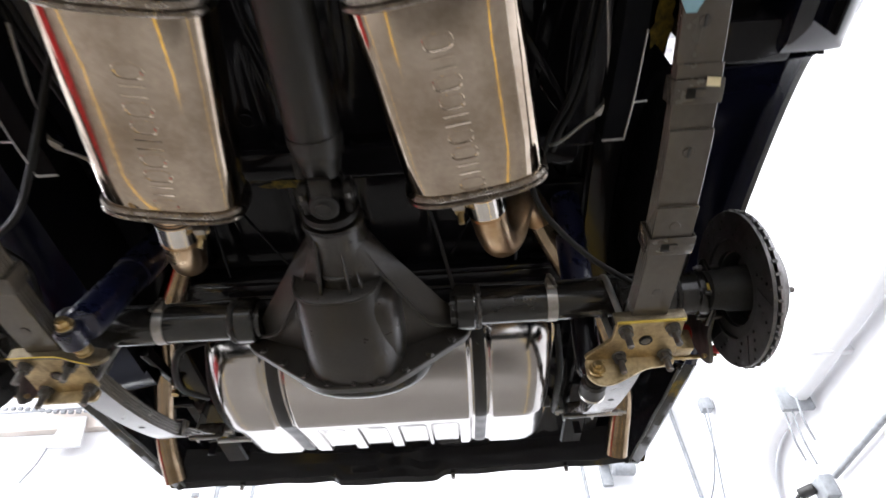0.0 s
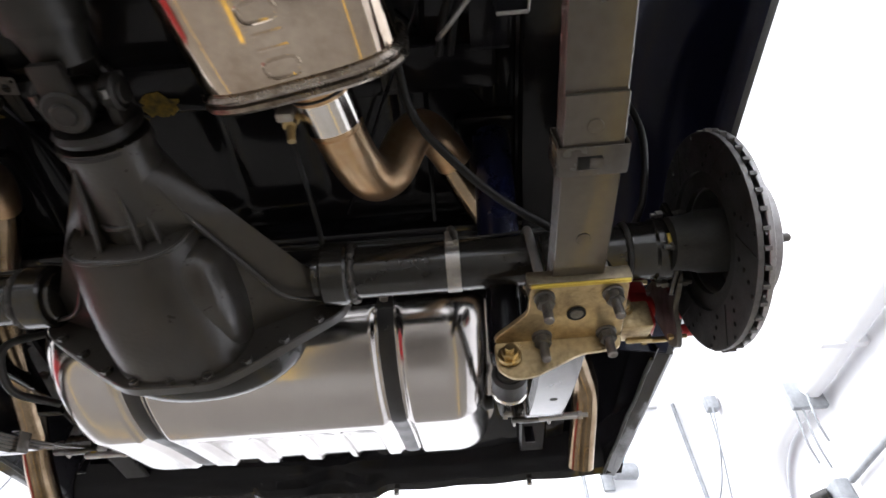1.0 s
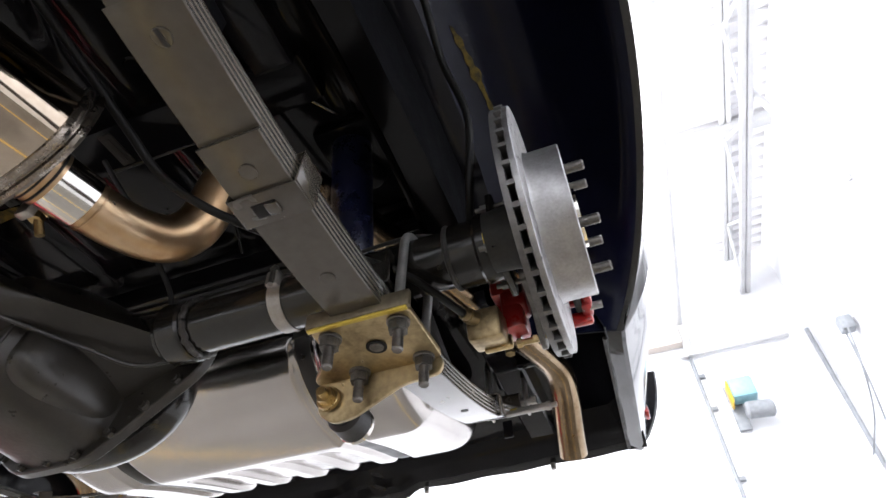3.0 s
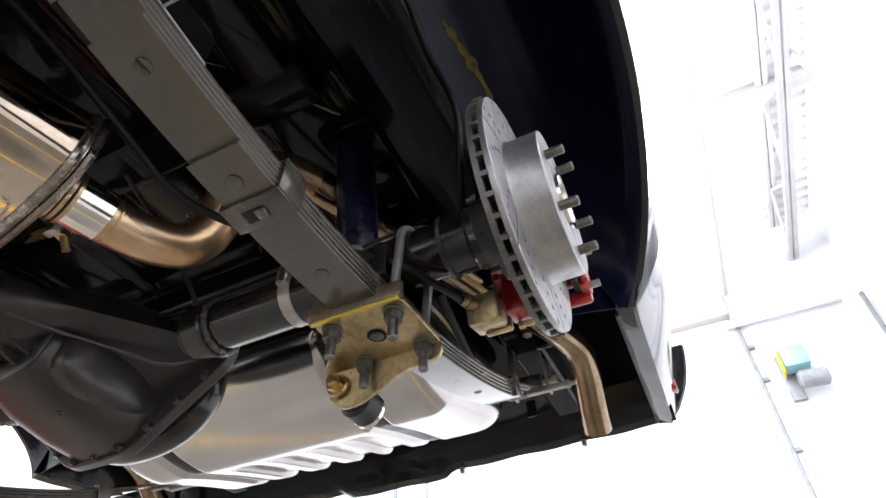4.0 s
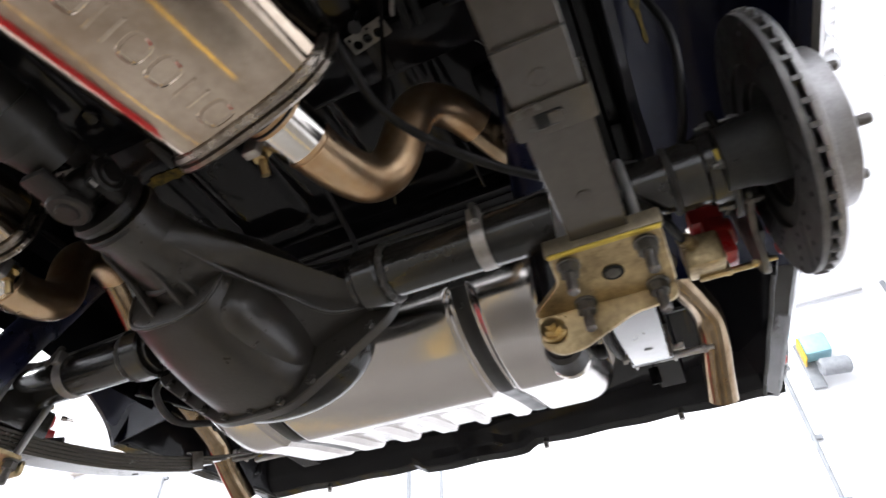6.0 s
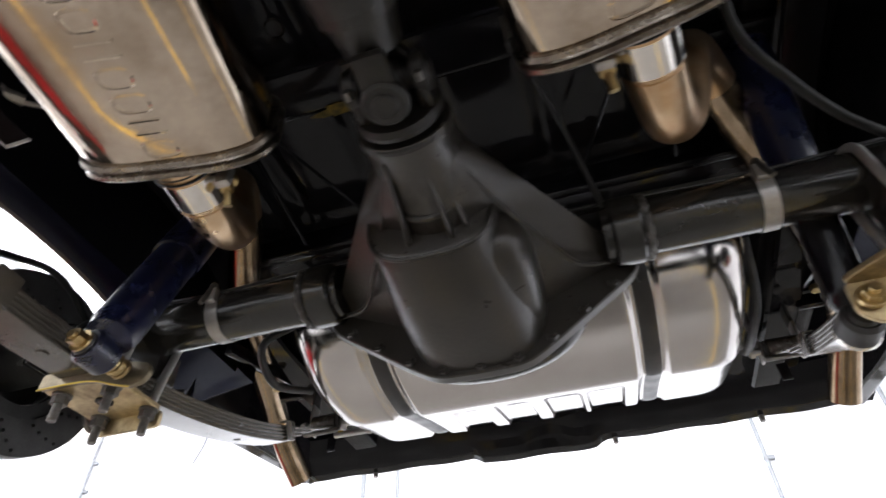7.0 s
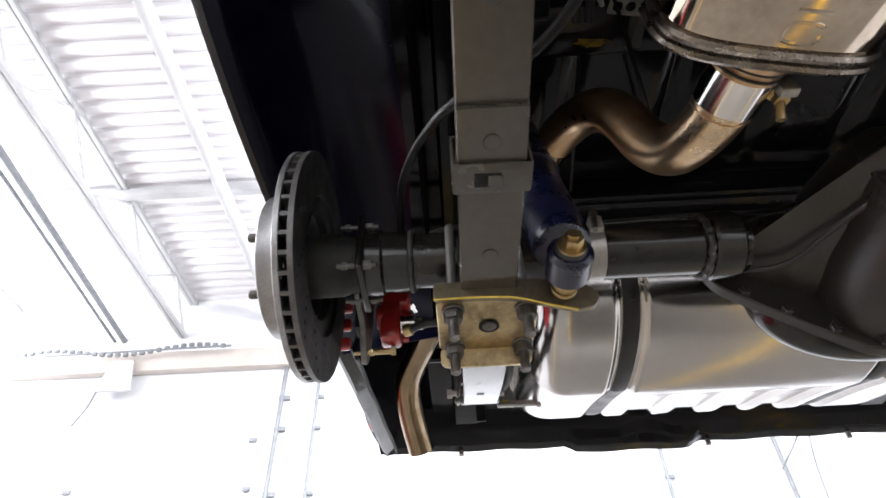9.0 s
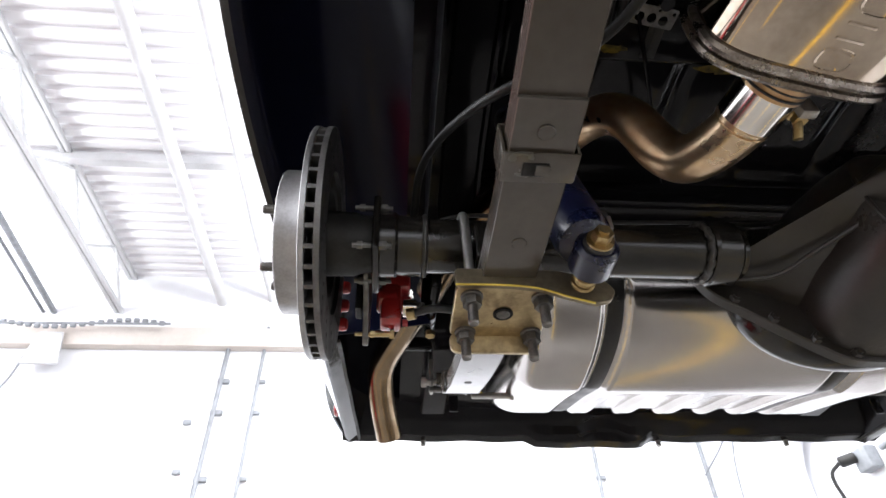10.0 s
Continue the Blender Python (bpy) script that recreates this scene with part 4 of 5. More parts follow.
    part("bleeder", join(hexnut(C(0.165, 0.034, 0.664), C(0.176, 0.034, 0.660), 0.006), cyl(C(0.176, 0.034, 0.660), C(0.190, 0.034, 0.656), 0.0035, 10)), M["chrome"], ca)
    part("banjo_bolt", join(hexnut(C(0.112, -0.034, 0.640), C(0.112, -0.034, 0.654), 0.0105), cyl(C(0.112, -0.034, 0.652), C(0.112, -0.034, 0.672), 0.0135, 18)), M["chrome"], ca, "bright banjo bolt")

    br = thing("caliper_bracket", (s * 0.708, 0.1, AZ - 0.13), "grey steel caliper bracket plate on the axle flange", "bracket", "caliper brackets")
    pts = [(0.025, 0.030), (0.085, 0.034), (0.150, 0.062), (0.165, 0.040), (0.150, -0.060), (0.128, -0.085), (0.108, -0.075), (0.085, -0.042), (0.025, -0.034)]
    part("plate", slab(rounded(pts, 0.012), -0.004, 0.004, 0.001, Matrix.Translation((s * 0.7195, AY, AZ)) @ Matrix(((0, 0, 1, 0), (1, 0, 0, 0), (0, 1, 0, 0), (0, 0, 0, 1)))), M["steel"], br)
    for dy, dz in ((0.122, -0.066), (0.140, 0.044)):
        part("bolt", join(cyl((s * 0.711, AY + dy, AZ + dz), (s * 0.735, AY + dy, AZ + dz), 0.0032, 12), hexnut((s * 0.707, AY + dy, AZ + dz), (s * 0.7125, AY + dy, AZ + dz), 0.0055)), M["brass"] if dz < 0 else M["steel"], br)


# parking-brake lever box, yellow zinc
pb = thing("parking_brake_box", (0.64, 0.10, 1.835), "yellow zinc parking-brake lever housing on the caliper", "brake part")
part("case", box((0.652, 0.113, 1.862), (0.047, 0.048, 0.044), 0.005, Matrix.Rotation(radians(12), 4, "X")), M["zinc"], pb)
part("cable_boss", join(cyl((0.642, 0.090, 1.866), (0.636, 0.078, 1.865), 0.0105, 20), cyl((0.638, 0.082, 1.865), (0.632, 0.070, 1.864), 0.008, 18)), M["zinc"], pb)
part("cover_tab", box((0.660, 0.135, 1.850), (0.04, 0.01, 0.02), 0.003), M["brass"], pb)


def cable(name, pts, r, material, label, fitting=None):
    ob = thing(name, pts[0], label, "cable")
    part("sheath", tube(catmull(pts, 9), r, 12), material, ob)
    if fitting:
        part("ferrule", cyl(fitting[0], fitting[1], r * 1.5, 14, 0.001), M["brass"], ob, "yellow zinc ferrule")
    return ob


cable("parking_brake_cable", [(0.318, -0.56, 2.055), (0.332, -0.40, 2.020), (0.344, -0.275, 1.975), (0.358, -0.215, 1.945), (0.40, -0.165, 1.918), (0.46, -0.105, 1.905), (0.53, -0.055, 1.893), (0.588, -0.022, 1.870), (0.615, 0.02, 1.862), (0.633, 0.072, 1.864)], 0.0056, M["cable"],
      "black sheathed parking-brake cable over the spring", ((0.318, -0.565, 2.056), (0.322, -0.52, 2.046)))
cable("parking_brake_cable", [(-0.34, -0.62, 2.06), (-0.41, -0.46, 1.955), (-0.453, -0.368, 1.899), (-0.500, -0.305, 1.884), (-0.574, -0.250, 1.890), (-0.603, -0.192, 1.928), (-0.631, -0.115, 1.972), (-0.649, -0.055, 1.980), (-0.655, 0.003, 1.955)], 0.0055, M["cable"],
      "black sheathed parking-brake cable looped down to the axle")
cable("caliper_cable", [(-0.655, 0.115, 1.868), (-0.62, 0.10, 1.868), (-0.58, 0.10, 1.862), (-0.53, 0.13, 1.868)], 0.006, M["rubber"], "short black cable from the caliper lever", ((-0.66, 0.117, 1.868), (-0.648, 0.113, 1.868)))
cable("brake_line", [(0.02, 0.03, AZ + 0.11), (0.12, 0.01, AZ + 0.055), (0.25, AY - 0.01, AZ + 0.052), (0.42, AY - 0.012, AZ + 0.044), (0.60, AY - 0.012, AZ + 0.046), (0.66, 0.06, AZ + 0.02)], 0.0030, M["shaft"], "thin black brake line along the axle tube")
cable("brake_line", [(-0.02, 0.03, AZ + 0.11), (-0.12, 0.01, AZ + 0.055), (-0.25, AY - 0.01, AZ + 0.052), (-0.42, AY - 0.012, AZ + 0.044), (-0.60, AY - 0.012, AZ + 0.046), (-0.66, 0.06, AZ + 0.02)], 0.0030, M["shaft"], "thin black brake line along the axle tube")
cable("brake_hose", [(0.684, -0.24, 2.215), (0.686, -0.195, 2.20), (0.682, -0.118, 2.17), (0.70, -0.074, 2.08), (0.682, -0.03, 1.985), (0.668, 0.01, 1.962)], 0.0055, M["cable"], "black rubber brake hose down to the axle end")
cable("vent_hose", [(0.12, -0.16, 2.16), (0.16, -0.10, 2.08), (0.19, -0.02, 1.99), (0.20, 0.0, AZ + 0.03)], 0.004, M["rubber"], "thin black axle vent hose")

# ---- exhaust ----
MUF_A, MUF_B = 0.112, 0.058


def exhaust(s):
    MUF_L = 0.343 if s > 0 else 0.366
    a, rx, ry, mz = (radians(10.0), 0.2475, -0.292, 1.927) if s > 0 else (radians(9.5), 0.264, -0.274, 1.945)
    dip = radians(2.2 if s > 0 else 2.8)    # the front hangs a little lower
    ax = Vector((s * math.sin(a) * math.cos(dip), math.cos(a) * math.cos(dip), math.sin(dip)))
    sd = Vector((math.cos(a), -s * math.sin(a), 0))
    up = sd.cross(ax)
    rear = Vector((s * rx, ry, mz))
    ob = thing("muffler", (rear.x - ax.x * 0.17, rear.y - 0.17, mz - MUF_B), "polished stainless oval muffler with rolled end seams", "muffler", "mufflers")

    def ring(k, da=0.0, db=None, p=3.3):
        return superring(rear + ax * k, sd, up, MUF_A + da, MUF_B + (da if db is None else db), p, 72)

    part("shell", loft([ring(-MUF_L + 0.004, -0.002), ring(-MUF_L + 0.012), ring(-MUF_L * 0.75), ring(-MUF_L * 0.5), ring(-MUF_L * 0.25), ring(-0.012), ring(-0.004, -0.002)]), M["muffler"], ob)
    for k0 in (-0.008, -MUF_L + 0.006):
        part("rolled_seam", loft([ring(k0 - 0.011, -0.001), ring(k0 - 0.010, 0.003), ring(k0 - 0.006, 0.0062), ring(k0 - 0.0025, 0.0050), ring(k0 - 0.0008, 0.0012), ring(k0 + 0.0008, 0.0012), ring(k0 + 0.0025, 0.0052), ring(k0 + 0.0065, 0.0070), ring(k0 + 0.0100, 0.0050), ring(k0 + 0.0115, -0.004)]), M["seam"], ob)
    part("end_cap", loft([ring(-0.004, -0.006), ring(0.000, -0.012), ring(0.006, -0.03, -0.018), ring(0.008, -0.07, -0.035)]), M["muffler"], ob)
    # embossed maker's name, as plain raised bars
    for i in range(9):
        c = rear + ax * (-0.036 - 0.0295 * i) + sd * (-0.004 * s) + up * (-MUF_B + 0.0028)
        w, h = (0.0185, 0.0160, 0.0185, 0.0170)[i % 4], 0.0105
        if i % 3 == 1:
            bar = join(*[tube([c + ax * (h * q) - sd * w, c + ax * (h * q) + sd * w], 0.0036, 8) for q in (-0.75, 0.75)])
        else:
            bar = tube(superring(c, sd, ax, w, h, 3.2, 28) + superring(c, sd, ax, w, h, 3.2, 28)[:1], 0.0036, 8, False)
        part("embossed_bar", bar, M["muffler"], ob)
    # outlet with clamp
    o = rear + Vector((s * 0.006, 0, 1.922 - mz))
    part("outlet_neck", tube([o + ax * -0.004, o + ax * 0.004, o + ax * 0.010, o + ax * 0.024], [0.041, 0.0400, 0.0370, 0.0360], 40), M["pipe"], ob, "brown heat-tinted neck")
    for kk in (0.010, 0.018):
        part("neck_groove", tube([o + ax * kk + 0.0368 * (math.cos(t) * sd + math.sin(t) * up) for t in (2 * math.pi * k / 40 for k in range(41))], 0.0016, 8, False), M["shaft"], ob)
    hb = o + ax * 0.045 - sd * s * 0.045 + up * -0.012
    part("hanger_tab", box(hb + ax * -0.012, (0.020, 0.012, 0.03), 0.003), M["galv"], ob)
    part("hanger_bolt", join(cyl(hb - up * 0.026 + ax * 0.012, hb + up * 0.004 - ax * 0.004, 0.0052, 14), hexnut(hb - up * 0.011, hb - up * 0.003, 0.0085), cyl(hb + up * 0.004, hb + up * 0.010, 0.010, 18)), M["brass"], ob, "rusty zinc clamp bolt")
    # inlet stub
    i0 = rear + ax * (-MUF_L)
    part("inlet_pipe", tube(catmull([i0 + ax * 0.004, i0 - ax * 0.06, i0 - ax * 0.25 + up * 0.01, i0 - ax * 0.7 + up * 0.03]), 0.032, 32), M["pipe"], ob)

    tp = thing("tail_pipe", (s * 0.5, 0.2, 1.95), "heat-tinted stainless tail pipe bent over the axle", "pipe", "tail pipes")
    st = o + ax * 0.062
    if s > 0:
        bend = [(0.278, -0.168, 1.930), (0.293, -0.122, 1.950), (0.317, -0.104, 1.992), (0.340, -0.112, 2.062), (0.362, -0.092, 2.118), (0.394, -0.034, 2.144), (0.432, 0.045, 2.134), (0.506, 0.18, 2.112), (0.577, 0.33, 2.096)]
        end = [(0.638, 0.48, 2.093), (0.668, 0.58, 2.096), (0.678, 0.635, 2.088), (0.675, 0.680, 2.058), (0.664, 0.735, 2.014), (0.656, 0.787, 1.974)]
    else:
        bend = [(0.292, -0.160, 1.934), (0.304, -0.118, 1.956), (0.322, -0.100, 1.996), (0.344, -0.098, 2.064), (0.366, -0.070, 2.118), (0.398, -0.012, 2.148), (0.438, 0.064, 2.150), (0.504, 0.17, 2.146), (0.548, 0.25, 2.142)]
        end = [(0.604, 0.40, 2.132), (0.660, 0.55, 2.123), (0.698, 0.655, 2.116), (0.711, 0.705, 2.098), (0.705, 0.755, 2.052), (0.684, 0.820, 1.985)]
    path = [st, st + ax * 0.022, *[Vector((s * x, y, z)) for x, y, z in bend], *[Vector((s * x, y, z)) for x, y, z in end]]
    pts = catmull(path, 8)
    for _ in range(7):                     # even out the bends
        pts = [pts[0], pts[1], *[(pts[i - 1] + pts[i] * 2 + pts[i + 1]) / 4 for i in range(2, len(pts) - 1)], pts[-1]]
    n = 7 * 8 + 4
    part("bend", tube(pts[:n], 0.0318, 36), M["pipe"], tp)
    part("tail_end", tube(pts[n - 1:], 0.0318, 36, True, 0.002), M["tail"], tp)
    part("clamp_sleeve", tube([o + ax * 0.019, o + ax * 0.020, o + ax * 0.066, o + ax * 0.067], [0.0340, 0.0350, 0.0350, 0.0330], 40), M["chrome"], tp, "polished stainless sleeve")
    part("joint_weld", tube([pts[5] + 0.0318 * (math.cos(t) * sd + math.sin(t) * up) for t in (2 * math.pi * k / 40 for k in range(41))], 0.0014, 8, False), M["pipe"], tp)
    return ob


for s in (-1, 1):
    exhaust(s)

# ---- fuel tank ----
TANK = [(0.248, 2.100), (0.252, 2.060), (0.268, 2.023), (0.300, 1.990), (0.345, 1.966), (0.400, 1.951), (0.455, 1.945), (0.490, 1.945), (0.503, 1.948), (0.525, 1.955), (0.60, 1.978), (0.68, 1.999), (0.740, 2.015), (0.780, 2.036), (0.796, 2.065), (0.800, 2.100)]
TW = 0.447


def tank_bottom():
    prof = catmull([(0, y, z) for y, z in TANK], 5)
    nx = 340

    def fn(u, v):
        x = -TW + 2 * TW * u
        i = min(int(v * (len(prof) - 1)), len(prof) - 2)
        f = v * (len(prof) - 1) - i
        p = prof[i].lerp(prof[i + 1], f)
        y, z = p.y, p.z
        # rounded ends: the section shrinks towards its top as x nears the side
        e = max(0.0, (abs(x) - (TW - 0.105)) / 0.105)
        k = 1 - (1 - math.sqrt(max(0.0, 1 - e ** 3.2)))
        top = 2.100
        z = top + (z - top) * (0.05 + 0.95 * k)
        yc = 0.52
        y = yc + (y - yc) * (0.80 + 0.20 * k)
        # strap channels
        for sx in (-0.262, 0.252):
            g = max(0.0, 1 - abs(x - sx) / 0.034)
            if g > 0:
                sm = min(1.0, g * 2.2)
                z += 0.010 * sm * sm * (3 - 2 * sm) * (1 if z < 2.05 else 0.2)
        # pressed ribs in the rear slope
        if 0.50 < y < 0.80:
            for rx in (-0.155, -0.045, 0.065, 0.155):
                # rounded inner end, steep side walls
                dy = max(0.0, 0.552 - y)
                d = math.hypot(max(0.0, abs(x - rx) - 0.012), dy)
                sm = min(1.0, max(0.0, (0.030 - d) / 0.0085))
                z += 0.0135 * sm * sm * (3 - 2 * sm) * min(1.0, 0.35 + (y - 0.50) / 0.16)
        return Vector((x, y, z))

    return quadgrid(fn, nx, 72)


tank = thing("fuel_tank", (0, 0.52, 1.94), "bright galvanised fuel tank slung under the boot floor", "fuel tank")
part("lower_shell", tank_bottom(), M["tank"], tank, sharp=60)
part("seam_flange", slab(rounded([(-TW - 0.012, 0.262), (TW + 0.012, 0.262), (TW + 0.012, 0.79), (-TW - 0.012, 0.79)], 0.09, 8), 2.098, 2.102), M["tank"], tank)
part("upper_shell", box((0, 0.52, 2.135), (2 * TW - 0.04, 0.50, 0.07), 0.02), M["tank"], tank)
part("drain_boss", cyl((0.418, 0.60, 2.05), (0.455, 0.60, 2.05), 0.016, 20, 0.002), M["rubber"], tank)

for sx in (-0.262, 0.252):
    st = thing("tank_strap", (sx, 0.5, 1.94), "black steel strap holding up the fuel tank", "strap", "tank straps")
    prof = catmull([(0, y, z) for y, z in TANK], 5)
    rings = []
    for i, p in enumerate(prof):
        d = (prof[min(i + 1, len(prof) - 1)] - prof[max(i - 1, 0)]).normalized()
        nrm = Vector((0, d.z, -d.y))
        q = p + Vector((sx, 0, 0.0095 if p.z < 2.05 else 0.002)) + nrm * 0.0012
        w = 0.0155
        rings.append([q + Vector((-w, 0, 0)), q + Vector((-w * 0.4, 0, 0)) + nrm * 0.0022, q + Vector((w * 0.4, 0, 0)) + nrm * 0.0022, q + Vector((w, 0, 0)), q + Vector((w, 0, 0)) - nrm * 0.002, q + Vector((-w, 0, 0)) - nrm * 0.002])
    part("band", loft(rings), M["strap"], st)
    part("strap_bolt", join(cyl((sx, 0.236, 2.06), (sx, 0.236, 2.15), 0.005, 12), hexnut((sx, 0.236, 2.06), (sx, 0.236, 2.072), 0.009)), M["galv"], st)
    part("rivet", cyl((sx, 0.2695, 2.0195), (sx, 0.262, 2.0145), 0.005, 14), M["strap"], st)

# ---- car body ----
car = thing("car_body", (0, -0.5, 2.0), "glossy black underside of a raised car with bare wheel arches", "car")


def floor_height(y):
    return interp(y, [(-3.2, 2.07), (-0.80, 2.07), (-0.48, 2.255), (0.14, 2.262), (0.27, 2.165), (1.0, 2.165)])


def floor_sheet():
    def fn(u, v):
        x, y = -0.66 + 1.32 * u, -3.2 + 4.30 * v
        z = floor_height(y)
        if y < -0.30:
            g = max(0.0, 1 - abs(x) / 0.19)
            g = min(1.0, g * 1.6)
            z += 0.13 * g * g * (3 - 2 * g) * min(1.0, (-0.30 - y) / 0.2)
        # pressed stiffening beads
        bead = max(0.0, math.cos((x + 0.02) * 2 * math.pi / 0.17)) ** 6
        z += 0.010 * bead * (1 if (-0.40 < y < 0.10 or y < -0.9) else 0.25)
        return Vector((x, y, z))
    return quadgrid(fn, 132, 150, 0.004)


part("floor_pan", floor_sheet(), M["under"], car, sharp=50)


def rail(s):
    pts = [(-1.6, 2.02), (-0.95, 2.03), (-0.62, 2.13), (-0.30, 2.215), (0.08, 2.215), (0.33, 2.13), (0.55, 2.115), (0.96, 2.115)]
    path = catmull([(s * 0.565, y, z) for y, z in pts], 6)
    rings = []
    for i, p in enumerate(path):
        d = (path[min(i + 1, len(path) - 1)] - path[max(i - 1, 0)]).normalized()
        nrm = Vector((0, -d.z, d.y))
        w, h = 0.036, 0.07
        rings.append([p + Vector((a, 0, 0)) + nrm * b for a, b in ((-w + 0.006, 0), (w - 0.006, 0), (w, 0.006), (w, h), (-w, h), (-w, 0.006))])
    return loft(rings)


for s in (-1, 1):
    part("frame_rail", rail(s), M["under"], car)
    part("rail_flange", tube(catmull([(s * 0.525, y, z + 0.004) for y, z in ((-1.6, 2.02), (-0.95, 2.03), (-0.62, 2.13), (-0.30, 2.215), (0.08, 2.215), (0.33, 2.13))], 6), 0.006, 6), M["under"], car)

# cross members and braces
part("rear_crossmember", join(box((0, 0.205, 2.205), (1.06, 0.07, 0.075), 0.012), box((0, 0.165, 2.168), (1.06, 0.02, 0.006), 0.002)), M["under"], car)
part("front_crossmember", join(box((0, -0.155, 2.225), (0.98, 0.085, 0.07), 0.014)), M["under"], car)
for bx in (-0.30, -0.12, 0.13, 0.31):
    part("brace_slot", join(box((bx, -0.158, 2.188), (0.024, 0.060, 0.004), 0.0015), box((bx, -0.158, 2.186), (0.010, 0.045, 0.004), 0.0015)), M["seal"], car)
for s in (-1, 1):
    part("shock_tower", join(box((s * 0.475, 0.06, 2.262), (0.13, 0.20, 0.06), 0.015), cyl((s * 0.475, 0.07, 2.22), (s * 0.475, 0.07, 2.25), 0.03, 24, 0.004)), M["under"], car)
    part("gas_line", tube(catmull([(s * 0.40, -1.6, 2.03), (s * 0.40, -0.8, 2.03), (s * 0.395, -0.45, 2.21), (s * 0.37, -0.2, 2.24), (s * 0.36, 0.15, 2.18)]), 0.0045, 8), M["under"], car)
for s in (-1, 1):
    part("rail_bracket", join(box((s * 0.497, -0.42, 2.150), (0.006, 0.42, 0.045), 0.002), box((s * 0.470, -0.42, 2.130), (0.058, 0.42, 0.005), 0.002), box((s * 0.470, -0.212, 2.136), (0.058, 0.006, 0.018), 0.002)), M["under"], car)
    part("diagonal_brace", join(box((s * 0.40, -0.36, 2.165), (0.016, 0.34, 0.014), 0.004, Matrix.Rotation(radians(-s * 32), 4, "Z")), cyl((s * 0.31, -0.225, 2.16), (s * 0.31, -0.225, 2.20), 0.010, 14)), M["under"], car)
    part("brake_pipe", tube(catmull([(s * 0.43, -1.5, 2.0), (s * 0.43, -0.75, 2.02), (s * 0.42, -0.5, 2.14), (s * 0.38, -0.3, 2.18), (s * 0.30, -0.12, 2.18), (s * 0.20, 0.1, 2.16)]), 0.0032, 8), M["under"], car)
    part("body_plug", cyl((s * 0.43, 0.02, 2.245), (s * 0.43, 0.02, 2.26), 0.020, 20, 0.003), M["rubber"], car)
for s in (-1, 1):
    # boxed channel over the spring, bright bars for its edge reflections, and the lines beside it
    prof = [(-0.019, 0.050), (-0.019, 0.0), (0.019, 0.0), (0.019, 0.050), (0.016, 0.050), (0.016, 0.003), (-0.016, 0.003), (-0.016, 0.050)]
    part("spring_channel", loft([[Vector((s * (0.483 + dx) + a, y, 1.972 + dz + b)) for a, b in prof] for y, dx, dz in ((-0.735, 0.016, 0.045), (-0.50, 0.012, 0.016), (-0.40, 0.006, 0.004), (-0.320, 0.0, 0.0))]), M["dulled_black"], car)
    part("channel_glint", join(tube([(s * 0.465, -0.3195, 1.972), (s * 0.501, -0.3195, 1.972)], 0.0024, 10), tube(catmull([(s * 0.5015, -0.3195, 1.972), (s * 0.508, -0.40, 1.976), (s * 0.514, -0.50, 1.988)], 5), 0.0014, 10), tube([(s * 0.507, -0.387, 1.974), (s * 0.531, -0.385, 1.980)], 0.0018, 8)), M["galv"], car, "bright bar in place of a reflection on the edge")
    part("brake_pipe", tube(catmull([(s * 0.395, -0.262, 2.055), (s * 0.408, -0.285, 2.03), (s * 0.440, -0.330, 2.012), (s * 0.466, -0.361, 2.004), (s * 0.474, -0.42, 2.02), (s * 0.462, -0.55, 2.05)]), 0.0032, 8), M["galv"], car)
    part("pipe_union", join(hexnut((s * 0.460, -0.352, 2.006), (s * 0.472, -0.370, 2.002), 0.0075), cyl((s * 0.472, -0.370, 2.002), (s * 0.476, -0.385, 2.006), 0.006, 12)), M["galv"], car)
    for k in range(2):
        part("hose", tube(catmull([(s * (0.395 + 0.016 * k), -0.22, 2.10), (s * (0.405 + 0.016 * k), -0.28, 2.085), (s * (0.43 + 0.014 * k), -0.36, 2.07), (s * (0.445 + 0.014 * k), -0.50, 2.06), (s * (0.45 + 0.014 * k), -0.75, 2.04)]), 0.006, 10), M["cable"], car)
for s in (-1, 1):
    # glossy runs of seam sealer on the floor
    for run in (((0.396, -0.319), (0.416, -0.265), (0.451, -0.217)), ((0.329, -0.235), (0.361, -0.202), (0.386, -0.156), (0.430, -0.104), (0.469, -0.049))):
        part("sealer_run", tube(catmull([(s * x, y, floor_height(y) - 0.004) for x, y in run], 6), 0.0028, 8), M["paint"], car)
part("tunnel_bracket", box((0.235, -0.46, 2.235), (0.10, 0.045, 0.012), 0.003), M["under"], car)


def perforated(c, ang):
    bm = slab(rounded([(-0.055, -0.024), (0.055, -0.024), (0.055, 0.024), (-0.055, 0.024)], 0.006), -0.002, 0.002)
    tools = [cyl((x, y, -0.02), (x, y, 0.02), r, 18) for x, y, r in ((-0.034, 0.006, 0.012), (-0.004, 0.004, 0.012), (0.026, 0.006, 0.012), (-0.046, -0.014, 0.005), (0.008, -0.016, 0.004), (0.046, -0.013, 0.005))]
    return moved(cut(bm, join(*tools)), Matrix.Translation(c) @ Matrix.Rotation(radians(ang), 4, "Z"))


for s in (-1, 1):
    part("hanger_plate", moved(perforated((0, 0, 0), -8 * s), Matrix.Translation((s * 0.313, -0.196, 2.184)) @ Matrix.Scale(0.62, 4)), M["steel"], car, "grey steel plate with round holes")
    part("bead_button", cyl((s * 0.22, -0.25, 2.240), (s * 0.22, -0.25, 2.25), 0.016, 20, 0.003), M["under"], car)

